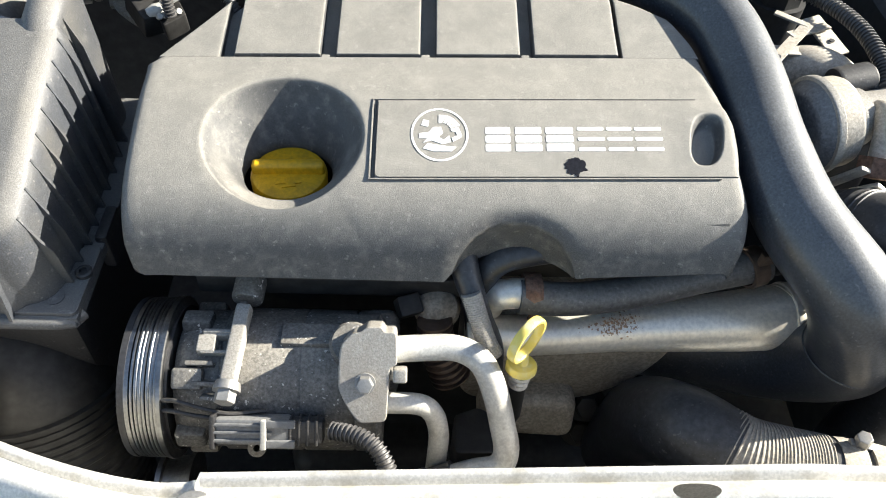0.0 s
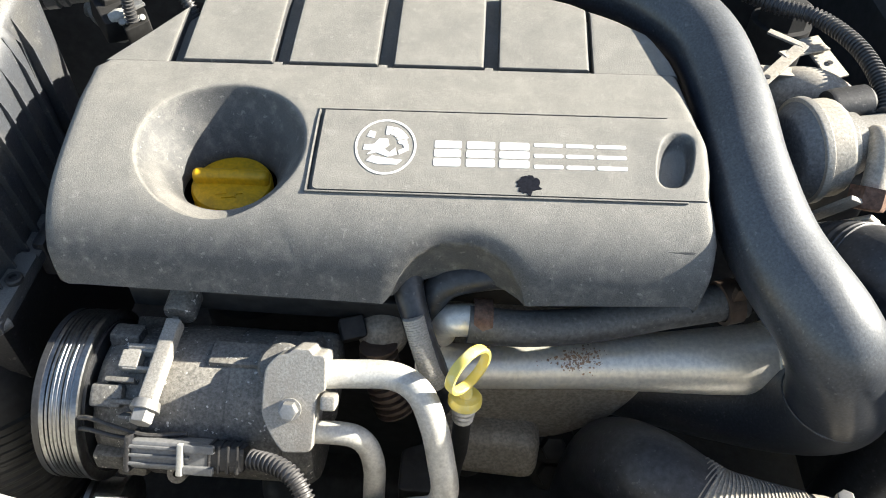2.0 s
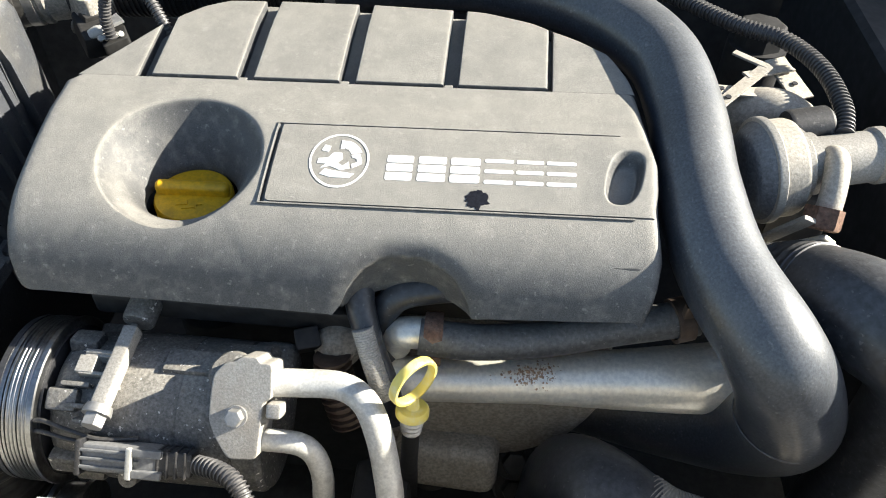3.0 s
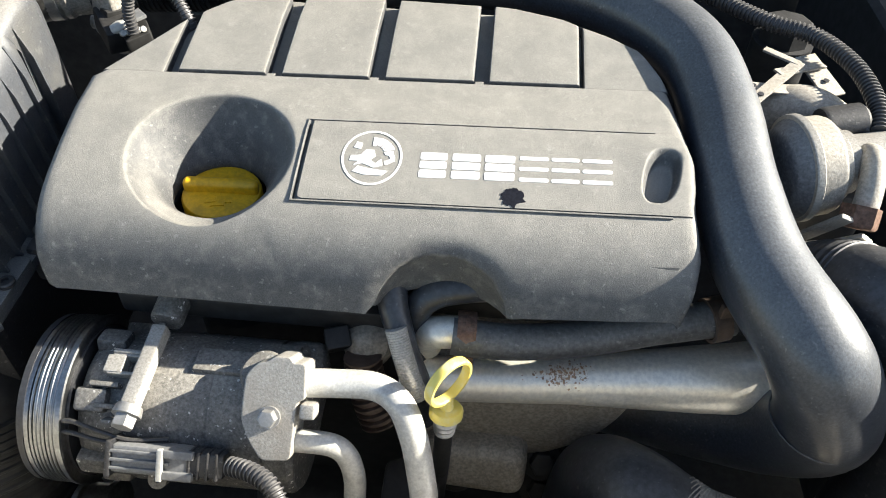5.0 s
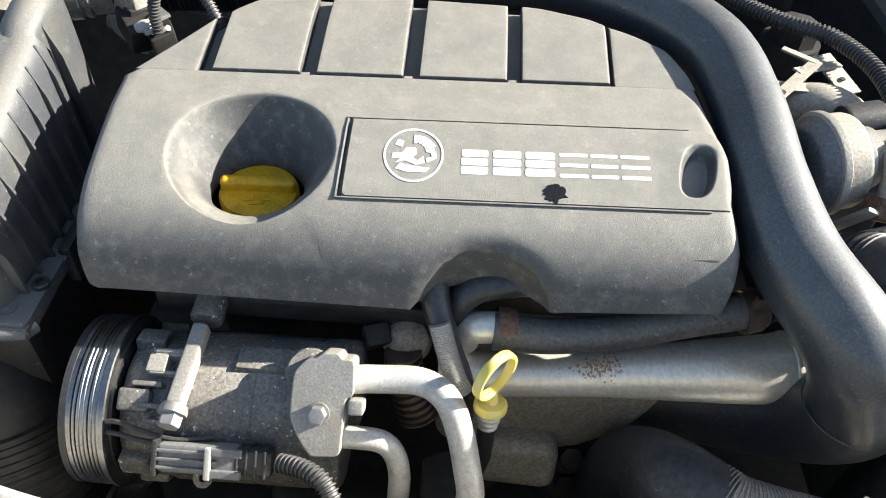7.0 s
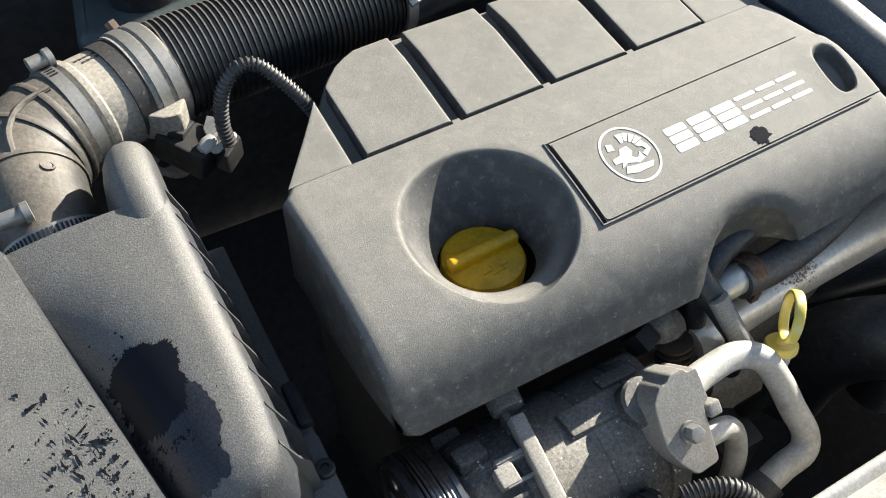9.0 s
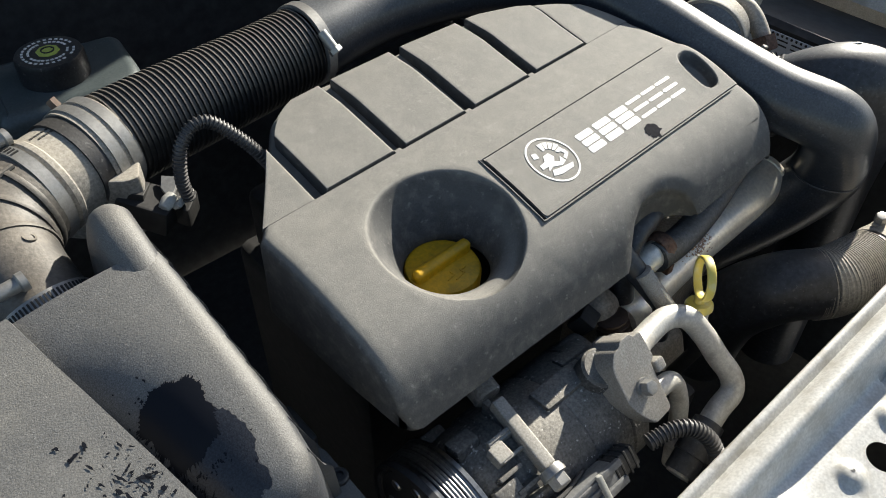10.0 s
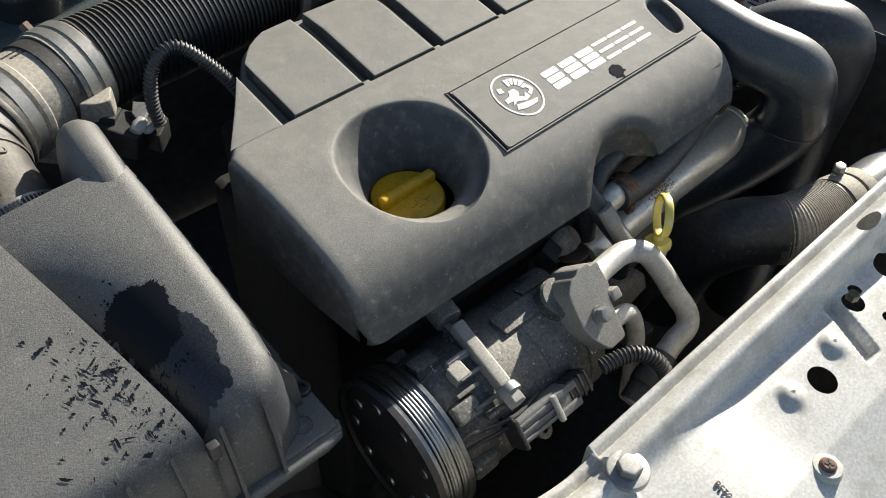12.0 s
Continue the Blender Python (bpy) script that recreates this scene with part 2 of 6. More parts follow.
def corrugate(pts, radius, pitch, depth, seg=20, n=10, share=0.5):
    """A ribbed hose: rings of full radius with grooves of that depth."""
    line = spline(pts, n)
    cum = [0.0]
    for a, b in zip(line, line[1:]):
        cum.append(cum[-1] + (b - a).length)
    total = cum[-1]
    count = max(2, round(total / pitch))
    rad = radius if hasattr(radius, "__len__") else (radius, radius)
    out, rr = [], []
    for i in range(count):
        for u, k in ((0.0, 0), (share * 0.25, 1), (share * 0.75, 1), (share, 0)):
            s = (i + u) / count * total
            j = int(np.searchsorted(cum, s, side="right")) - 1
            j = min(max(j, 0), len(line) - 2)
            f = (s - cum[j]) / max(cum[j + 1] - cum[j], 1e-9)
            out.append(line[j].lerp(line[j + 1], f))
            rr.append(float(np.interp(s / total, np.linspace(0, 1, len(rad)), rad)) - (0 if k else depth))
    return sweep(bmesh.new(), out, rr, seg)


def frame_of(origin, axis, up=(0, 0, 1)):
    """Matrix whose z is axis."""
    z = Vector(axis).normalized()
    x = Vector(up).cross(z)
    if x.length < 1e-3:
        x = Vector((1, 0, 0)).cross(z)
    x.normalize()
    y = z.cross(x)
    m = Matrix((x, y, z)).transposed().to_4x4()
    m.translation = Vector(origin)
    return m


def lathe(profile, origin, axis, seg=40, bm=None, closed=False):
    """Turns (radius, height) pairs round axis."""
    bm = bm or bmesh.new()
    m = frame_of(origin, axis)
    rings = []
    for r, h in profile:
        if r < 1e-5:
            rings.append([bm.verts.new(m @ Vector((0, 0, h)))])
        else:
            rings.append([bm.verts.new(m @ Vector((r * math.cos(2 * math.pi * k / seg), r * math.sin(2 * math.pi * k / seg), h))) for k in range(seg)])
    pairs = list(zip(rings, rings[1:]))
    if closed:
        pairs.append((rings[-1], rings[0]))
    for a, b in pairs:
        for k in range(seg):
            l = (k + 1) % seg
            if len(a) == 1 and len(b) > 1:
                bm.faces.new((a[0], b[l], b[k]))
            elif len(b) == 1 and len(a) > 1:
                bm.faces.new((a[k], a[l], b[0]))
            elif len(a) > 1:
                bm.faces.new((a[k], a[l], b[l], b[k]))
    return bm


def box(size, m=None, bevel=0.0, seg=2, bm=None):
    """A box of that size centred at m."""
    own = bmesh.new()
    bmesh.ops.create_cube(own, size=1.0)
    bmesh.ops.scale(own, vec=size, verts=own.verts)
    if bevel:
        bmesh.ops.bevel(own, geom=list(own.edges), offset=bevel, segments=seg, profile=0.5, affect="EDGES")
    if m is not None:
        bmesh.ops.transform(own, matrix=m, verts=own.verts)
    return merge(bm, own)


def merge(bm, own):
    if bm is None:
        return own
    vm = [bm.verts.new(v.co) for v in own.verts]
    own.verts.index_update()
    for f in own.faces:
        bm.faces.new([vm[v.index] for v in f.verts])
    own.free()
    return bm


def prism(poly, height, m=None, bevel=0.0, seg=2, bm=None):
    """Extrudes a plan outline upwards by height, its rim rounded."""
    own = bmesh.new()
    low = [own.verts.new((x, y, 0)) for x, y in poly]
    f = own.faces.new(low)
    r = bmesh.ops.extrude_face_region(own, geom=[f])
    bmesh.ops.translate(own, vec=(0, 0, height), verts=[v for v in r["geom"] if isinstance(v, bmesh.types.BMVert)])
    if bevel:
        edges = [e for e in own.edges if all(abs(v.co.z - height) < 1e-7 for v in e.verts)]
        bmesh.ops.bevel(own, geom=edges, offset=bevel, segments=seg, profile=0.5, affect="EDGES")
    if m is not None:
        bmesh.ops.transform(own, matrix=m, verts=own.verts)
    return merge(bm, own)


def rounded(poly, r, n=4):
    """Rounds the corners of a plan outline."""
    out = []
    k = len(poly)
    for i in range(k):
        a, b, c = (Vector(poly[(i + d) % k]) for d in (-1, 0, 1))
        ua, uc = (a - b), (c - b)
        rr = min(r, ua.length * 0.45, uc.length * 0.45)
        p, q = b + ua.normalized() * rr, b + uc.normalized() * rr
        for j in range(n + 1):
            t = j / n
            out.append(tuple(p * (1 - t) ** 2 + b * 2 * t * (1 - t) + q * t * t))
    return out


def hexagon(r):
    return [(r * math.cos(math.pi / 3 * k), r * math.sin(math.pi / 3 * k)) for k in range(6)]


def bolt(name, at, axis, r, h, mat, label, washer=0.0, parent=None, category="bolt"):
    """Hexagon head on a flange washer."""
    m = frame_of(at, axis)
    if parent is None:
        ob = thing(name, at, label, category)
    else:
        ob = sub(name, lathe([(0, -0.004), (r * 0.8, -0.004), (r * 0.8, h * 0.2), (0, h * 0.2)], at, axis, 16), mat, parent, label)
    make = (lambda n, b: sub(n, b, mat, ob)) if parent is None else (lambda n, b: sub_of(n, b, mat, ob, parent))
    make("head", prism(hexagon(r), h, m, bevel=r * 0.18))
    if washer:
        make("washer", lathe([(r * 0.5, -0.003), (washer, -0.003), (washer, h * 0.12), (washer * 0.93, h * 0.2), (r * 0.5, h * 0.2)], at, axis, 28))
    return ob


def shift(ob, x, y, z):
    ob.location = ob.location + Vector((x, y, z))
    return ob


def sub_of(name, bm, mat, ob, parent, label=""):
    """A sub-part: child of ob, which is itself an unmoved child of parent."""
    q = part(name, bm, mat, None, label)
    q.parent = ob
    return q


# ---- the setting: ground, body panels round the engine bay ----
def grid_mesh(fn, us, vs):
    """A sheet of quads; fn(u, v) gives the place."""
    bm = bmesh.new()
    rows = [[bm.verts.new(fn(u, v)) for u in us] for v in vs]
    for a, b in zip(rows, rows[1:]):
        for i in range(len(us) - 1):
            bm.faces.new((a[i], a[i + 1], b[i + 1], b[i]))
    return bm


def lin(a, b, n):
    return [a + (b - a) * i / (n - 1) for i in range(n)]


def smooth(a, b, t):
    t = min(1.0, max(0.0, (t - a) / (b - a)))
    return t * t * (3 - 2 * t)


ground = tagged(part("ground", grid_mesh(lambda u, v: (u, v, 0.0), [-400, -40, -4, -1, 0, 1, 4, 40, 400], [-400, -40, -4, -1, 0, 1, 4, 40, 400]), ASPHALT),
                "pale concrete ground under the parked car", "ground", kind="structure")


def sheet(name, fn, us, vs, thick, mat, label, category, kind="structure"):
    """A panel of that thickness from a sheet, with a solid back."""
    bm = grid_mesh(fn, us, vs)
    bmesh.ops.recalc_face_normals(bm, faces=bm.faces)
    bmesh.ops.solidify(bm, geom=bm.faces[:], thickness=thick)
    return tagged(part(name, bm, mat), label, category, kind=kind)


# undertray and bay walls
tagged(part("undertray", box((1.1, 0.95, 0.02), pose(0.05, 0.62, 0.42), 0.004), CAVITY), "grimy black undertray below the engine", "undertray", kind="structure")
tagged(part("firewall", box((1.5, 0.05, 0.75), pose(0.0, 1.13, 0.77), 0.01), WING_BLACK), "black insulated bulkhead behind the engine", "bulkhead", kind="structure")
tagged(part("inner_wing_left", box((0.05, 0.95, 0.62), pose(-0.66, 0.66, 0.70), 0.01), WING_BLACK), "black inner wing panel beside the airbox", "inner wing", kind="structure")


def wing_right(u, v):
    # u runs outwards over the inner wall, the rail and the body-coloured crown
    pts = [(0.50, 0.45), (0.502, 0.900), (0.510, 0.906), (0.645, 0.880)]
    k = min(int(u), 2)
    f = u - k
    a, b = pts[k], pts[k + 1]
    return (a[0] + (b[0] - a[0]) * f, v, a[1] + (b[1] - a[1]) * f)


sheet("inner_wing_right", wing_right, [0, 0.3, 0.6, 0.9, 1, 1.5, 2, 2.5, 3], lin(0.10, 1.10, 12), 0.004, WING_BLACK,
      "black inner wing panel with a flat top rail", "inner wing")


def fender_right(u, v):
    top = FENDER_TOP + 0.02 * smooth(0.5, 1.0, v)
    if u <= 1:
        s = math.sin(u * math.pi / 2)
        return (0.648 + 0.050 * u, v, 0.895 + (top - 0.895) * s)
    return (0.698 + 0.12 * math.sin((u - 1) * math.pi / 2), v, top - 0.5 * (1 - math.cos((u - 1) * math.pi / 2)))


sheet("front_wing_right", fender_right, lin(0, 2, 24), lin(0.02, 1.25, 16), 0.003, PAINT, "silver-white painted front wing of the car", "front wing")


def fender_left(u, v):
    if u <= 1:
        return (-0.69 - 0.1 * u, v, 0.94 + 0.06 * math.sin(u * math.pi / 2))
    return (-0.79 - 0.1 * math.sin((u - 1) * math.pi / 2), v, 1.0 - 0.5 * (1 - math.cos((u - 1) * math.pi / 2)))


sheet("front_wing_left", fender_left, lin(0, 2, 20), lin(0.02, 1.25, 10), 0.003, PAINT, "silver-white painted front wing of the car", "front wing")

# raised bonnet, hinged behind the bay; unseen black underside added against bounced light
BON = pose(0, 1.16, 1.06) @ pose(0, 0, 0, 14, 0, 0)
tagged(part("bonnet", box((1.36, 0.012, 1.02), BON @ pose(0, 0.012, 0.52), 0.004), PAINT), "silver-white bonnet raised on its hinges", "bonnet", kind="structure")
tagged(part("added_bonnet_underside", box((1.26, 0.02, 0.94), BON @ pose(0, -0.006, 0.52), 0.008), WING_BLACK), "unseen black sheet under the bonnet, added to cut bounced light", "bonnet lining", kind="structure")


# ---- front panel (radiator support) ----
def panel_edge(x):
    """The y of the front panel's rear lip."""
    if x > -0.14:
        return 0.2340 - 0.020 * x
    if x > -0.16:
        return 0.2320
    return 0.2320 + 0.115 * ((-0.16 - x) / 0.21) ** 1.55 * 0.62


def panel_z(d, x):
    """Height at a distance d in front of the lip: lip, trough, round ridge, flat face."""
    ridge = 0.918 + 0.11 * max(-0.16, min(0.22, x)) + 0.011 * math.exp(-((d - 0.021) / 0.011) ** 2) - 0.006 * math.exp(-((d - 0.0085) / 0.0030) ** 2)
    flat = 0.901 - 0.10 * max(0.0, d - 0.05) + 0.06 * max(0.0, min(0.25, x + 0.04))
    k = smooth(0.024, 0.037, d)
    low = smooth(-0.02, -0.11, x)
    k2 = k * (1 - 0.55 * low)
    z = ridge * (1 - k2) + flat * k2
    return z - 0.25 * max(0.0, d - 0.10) - 1.2 * max(0.0, d - 0.16)


def circ(cx, cy, r, n=20, ry=None):
    return [(cx + r * math.cos(2 * math.pi * k / n), cy + (ry or r) * math.sin(2 * math.pi * k / n)) for k in range(n)]


def build_front_panel():
    ds = [0.0, 0.0015, 0.003, 0.0045, 0.006, 0.008, 0.010, 0.012, 0.014] + lin(0.016, 0.105, 62) + lin(0.109, 0.19, 16)
    xs = lin(-0.62, -0.243, 70) + lin(-0.24, 0.18, 281) + lin(0.183, 0.62, 80)
    bm = bmesh.new()
    rows = []
    for d in ds:
        rows.append([bm.verts.new((x, panel_edge(x) - d, panel_z(d, x) + wobble(x, d))) for x in xs])
    holes = [(0.025, 0.165, 0.0105, 0.0105), (0.1495, 0.2125, 0.0135, 0.0060), (0.102, 0.185, 0.0085, 0.0085), (0.113, 0.190, 0.0055, 0.0055), (0.157, 0.184, 0.0135, 0.0125), (0.111, 0.161, 0.0050, 0.0045), (-0.205, 0.212, 0.007, 0.005)]
    for a, b in zip(rows, rows[1:]):
        for i in range(len(xs) - 1):
            bm.faces.new((a[i], a[i + 1], b[i + 1], b[i]))
    # pull the nearest vertices onto each hole's rim, then drop the inside
    bm.verts.ensure_lookup_table()
    dead = set()
    for cx, cy, rx, ry in holes:
        for f in bm.faces:
            c = f.calc_center_median()
            if ((c.x - cx) / rx) ** 2 + ((c.y - cy) / ry) ** 2 < 1:
                dead.add(f)
    bmesh.ops.delete(bm, geom=list(dead), context="FACES")
    for cx, cy, rx, ry in holes:
        for v in bm.verts:
            if not v.is_boundary:
                continue
            dx, dy = (v.co.x - cx) / rx, (v.co.y - cy) / ry
            q = math.hypot(dx, dy)
            if 0.4 < q < 1.6:
                v.co.x, v.co.y = cx + dx / q * rx, cy + dy / q * ry
                d = panel_edge(v.co.x) - v.co.y
                v.co.z = panel_z(d, v.co.x) + wobble(v.co.x, d)
    # rear lip turned down
    lip = [v for v in rows[0]]
    down1 = [bm.verts.new(v.co + Vector((0, 0.0012, -0.003))) for v in lip]
    down2 = [bm.verts.new(v.co + Vector((0, 0.0012, -0.022))) for v in lip]
    down3 = [bm.verts.new(v.co + Vector((0, -0.012, -0.10))) for v in lip]
    for a, b in ((lip, down1), (down1, down2), (down2, down3)):
        for i in range(len(xs) - 1):
            bm.faces.new((a[i], a[i + 1], b[i + 1], b[i]))
    bmesh.ops.recalc_face_normals(bm, faces=bm.faces)
    return tagged(part("front_panel", bm, PAINT, sharp=50), "silver-white painted front crossmember with punched holes", "body panel", kind="structure")


def wobble(x, d):
    """Pressed dimples round two small holes, an angled swage and a step at the joint."""
    y = panel_edge(x) - d
    z = 0.0
    for cx, cy in ((-0.003, 0.172), (0.056, 0.175)):
        z += 0.0042 * math.exp(-((((x - cx) / 0.0085) ** 2 + ((y - cy) / 0.0085) ** 2) ** 1.8))
    # slanted swage
    dx = abs(x - 0.0800 - 0.37 * (y - 0.175))
    if 0.148 < y < 0.202:
        z -= 0.0085 * (1 - smooth(0.0052, 0.0088, dx)) * smooth(0.150, 0.155, y) * (1 - smooth(0.194, 0.199, y))
    # overlapped end of the crossmember
    z += 0.0025 * smooth(-0.147, -0.142, x) * (1 - smooth(0.0, 0.022, d))
    return z


build_front_panel()
# slat of the grille in front of the panel
tagged(part("bumper_trim", box((1.2, 0.03, 0.02), pose(0.0, 0.055, 0.868), 0.004), BLACK), "dark trim strip along the panel's front", "trim", kind="structure")


# ---- engine cover ----
PROFILE = [(0.3690, 0.930), (0.3705, 0.9365), (0.3740, 0.9460), (0.3800, 0.9570), (0.3880, 0.9672), (0.3985, 0.9755), (0.4100, 0.9815), (0.4220, 0.9855), (0.4500, 0.9922),
           (0.4820, 0.9980), (0.5330, 1.0000), (0.5345, 0.9895), (0.60, 0.9905), (0.656, 0.9890)]
PY, PZ = [p[0] for p in PROFILE], [p[1] for p in PROFILE]


FY = np.linspace(0.369, 0.530, 323)
_raw = np.interp(FY, PY, PZ)
_ker = np.exp(-0.5 * (np.arange(-30, 31) / 9.0) ** 2)
_pad = np.concatenate([_raw[0] + (_raw[0] - _raw[1:31][::-1]), _raw, _raw[-1] + (_raw[-1] - _raw[-31:-1][::-1])])
FZ = np.convolve(_pad, _ker / _ker.sum(), mode="valid")


def front_z(y):
    """Height of the cover along its length, with the moulding's round transitions."""
    return float(np.interp(y, FY, FZ)) if y < 0.530 else float(np.interp(y, PY, PZ))


def left_x(y):
    return float(np.interp(y, [0.369, 0.373, 0.380, 0.395, 0.523, 0.56, 0.60, 0.636, 0.650, 0.656], [-0.199, -0.2070, -0.2105, -0.2120, -0.2165, -0.193, -0.166, -0.142, -0.122, -0.105]))


def right_x(y):
    return float(np.interp(y, [0.369, 0.375, 0.385, 0.40, 0.43, 0.47, 0.505, 0.55, 0.59, 0.62, 0.645, 0.656], [0.203, 0.2125, 0.218, 0.2205, 0.2185, 0.2205, 0.216, 0.207, 0.192, 0.160, 0.125, 0.10]))


ARCH_L, ARCH_R = 0.0085, 0.0945
RISE = 0.007


def arch_z(x):
    """Height of the arch over the pipes; below the lower edge outside it."""
    c, h = (ARCH_L + ARCH_R) / 2 + 0.004, (ARCH_R - ARCH_L) / 2
    q = (x - c) / h
    q = q / (1.09 if q > 0 else 1.0)
    base = 0.930 + (RISE + 0.06 * max(0.0, x - ARCH_R) if q > 0 else 0.0)
    if abs(q) >= 1.15:
        return base
    f = max(0.0, 1 - abs(q) ** 2.6) ** (1 / 2.0)
    return max(base, 0.930 + 0.041 * f)


ARCH_LINE = [(x, float(np.interp(arch_z(x), PZ[:8], PY[:8]))) for x in lin(ARCH_L - 0.0005, ARCH_R + 0.008, 60) if arch_z(x) > (0.9302 if x < 0.06 else 0.9310 + RISE)]


def hollow(x, y):
    """Below 1 inside the oval finger hollow at the badge plate's end."""
    dy = (y - 0.4560) / 0.0228
    dx = (x - 0.1965 - 0.2 * (y - 0.456)) / 0.0118
    return (abs(dx) ** 2.6 + abs(dy) ** 2.6) ** (2 / 2.6)


def cover_z(x, y):
    """Height of the cover's upper side."""
    z = front_z(y)
    d = min(x - left_x(y), right_x(y) - x)
    r = 0.0068
    if d < r:
        z -= r - math.sqrt(max(0.0, r * r - (r - max(d, 0)) ** 2))
    db = 0.656 - y
    if db < 0.006:
        z -= (0.006 - db) ** 2 / 0.012
    # slot beside the badge plate and hollow under its end
    if -0.0444 < x < -0.0419 and 0.4175 < y < 0.4805:
        z -= 0.0028
    # rounded lip round the arch
    if y < 0.43 and -0.01 < x < 0.12:
        d = min(math.hypot(x - bx, y - by) for bx, by in ARCH_LINE)
        r = 0.0085
        if d < r:
            z -= 0.8 * (r - math.sqrt(max(0.0, r * r - (r - d) ** 2)))
    return max(z, 0.9296)


def filler_ring(k, n):
    a = 2 * math.pi * k / n
    return FILLER[0] + FILLER_R * math.cos(a), FILLER[1] + FILLER_R * 0.965 * math.sin(a)


FILLER, FILLER_R = (-0.1075, 0.4495), 0.0565


def slant(bm):
    """The cross line runs askew and the ribbed field behind it climbs towards the back."""
    for v in bm.verts:
        x, y, z = v.co
        behind = max(0.0, y - 0.5345)
        k = smooth(0.505, 0.5335, y) * (1 - smooth(0.02, 0.105, behind))
        v.co = (x, min(y, 0.5345) + 0.83 * behind + k * (0.0556 * x + 0.0012), z + 0.135 * behind)
    return bm


def build_cover():
    cover = thing("engine_cover", (0.0, 0.47, 0.930), "dusty grey moulded plastic engine cover with four raised ribbed panels", "engine cover")
    xs = sorted(set([round(v, 4) for v in lin(-0.2165, 0.2205, 111)]))
    sq = (-0.170, -0.0478, 0.3800, 0.5110)

    def snap(vals, targets):
        vals = list(vals)
        for t in targets:
            i = min(range(len(vals)), key=lambda k: abs(vals[k] - t))
            vals[i] = t
        return vals
    xs = [-0.2165, -0.2162, -0.2152, -0.213, -0.210] + [v for v in xs if -0.208 < v < 0.212] + [0.214, 0.217, 0.2195, 0.2202, 0.2205]
    xs = snap(xs, (sq[0], sq[1], ARCH_L, ARCH_R))
    xs = sorted(set([v for v in xs if not -0.0474 < v < -0.0405] + [-0.0447, -0.0442, -0.0422, -0.0417]))
    ys = [0.369, 0.3705, 0.3725, 0.375, 0.3775, 0.380] + lin(0.384, 0.530, 42) + [0.533, 0.5345] + lin(0.537, 0.645, 30) + [0.649, 0.652, 0.6545, 0.656]
    ys = snap(ys, (sq[2], sq[3], 0.4180, 0.4800))
    x0, x1 = xs[0], xs[-1]
    bm = bmesh.new()

    def place(x, y):
        # front rows drawn back under the arch
        az = arch_z(x)
        zy = y
        if y < 0.42 and az > 0.9305:
            yf = float(np.interp(az, PZ[:8], PY[:8]))
            y = yf + (y - 0.369) * (0.42 - yf) / (0.42 - 0.369)
        f = (x - x0) / (x1 - x0)
        lx, rx = left_x(y), right_x(y)
        if abs(lx - x0) > 1e-4 or abs(rx - x1) > 1e-4:
            # only the outer third is warped, so that inner features stay straight
            if x < -0.171:
                x = lx + (x - x0) / (-0.171 - x0) * (-0.171 - lx) if lx < -0.18 else lx + f * (rx - lx)
            elif x > 0.17 and rx > 0.18:
                x = 0.17 + (x - 0.17) / (x1 - 0.17) * (rx - 0.17)
        if x > ARCH_R and zy < 0.42 and az < 0.9305:
            # a flat upright facet cuts the right half of the front back towards the corner
            yf = 0.369 + 0.140 * (x - ARCH_R)
            y = zy + 1.22 * max(0.0, yf - zy)
        else:
            zy = y
        return x, y, zy

    rows = []
    for y in ys:
        row = []
        lx, rx = left_x(y), right_x(y)
        for x in xs:
            px, py, zy = place(x, y)
            if y > 0.522:
                f = (x - x0) / (x1 - x0)
                px = lx + f * (rx - lx)
            row.append(bm.verts.new((px, py, cover_z(px, zy))))
        rows.append(row)
    i0, i1 = xs.index(sq[0]), xs.index(sq[1])
    j0, j1 = ys.index(sq[2]), ys.index(sq[3])
    for j in range(len(ys) - 1):
        for i in range(len(xs) - 1):
            if i0 <= i < i1 and j0 <= j < j1:
                continue
            # the plate's deep hollow goes through the shell
            mid = (rows[j][i].co + rows[j + 1][i + 1].co) / 2
            if hollow(mid.x, mid.y) < 1.9 and 0.428 < mid.y < 0.490 and mid.x < 0.2175:
                continue
            bm.faces.new((rows[j][i], rows[j][i + 1], rows[j + 1][i + 1], rows[j + 1][i]))
    for j in range(j0 + 1, j1):
        for i in range(i0 + 1, i1):
            bm.verts.remove(rows[j][i])
    # filler well: from the square's rim to the circle, then down
    loop = [rows[j0][i] for i in range(i0, i1)] + [rows[j][i1] for j in range(j0, j1)] + [rows[j1][i] for i in range(i1, i0, -1)] + [rows[j][i0] for j in range(j1, j0, -1)]
    prev = loop
    angles = [math.atan2((v.co.y - FILLER[1]) / 0.965, v.co.x - FILLER[0]) for v in loop]

    def ring(r, drop, flat):
        out = []
        for a in angles:
            x, y = FILLER[0] + r * math.cos(a), FILLER[1] + r * 0.965 * math.sin(a)
            xr, yr = FILLER[0] + FILLER_R * math.cos(a), FILLER[1] + FILLER_R * 0.965 * math.sin(a)
            z = cover_z(xr, yr) * (1 - flat) + 0.990 * flat
            if drop == 0:
                z = cover_z(x, y)
            out.append(bm.verts.new((x, y, z - drop)))
        return out
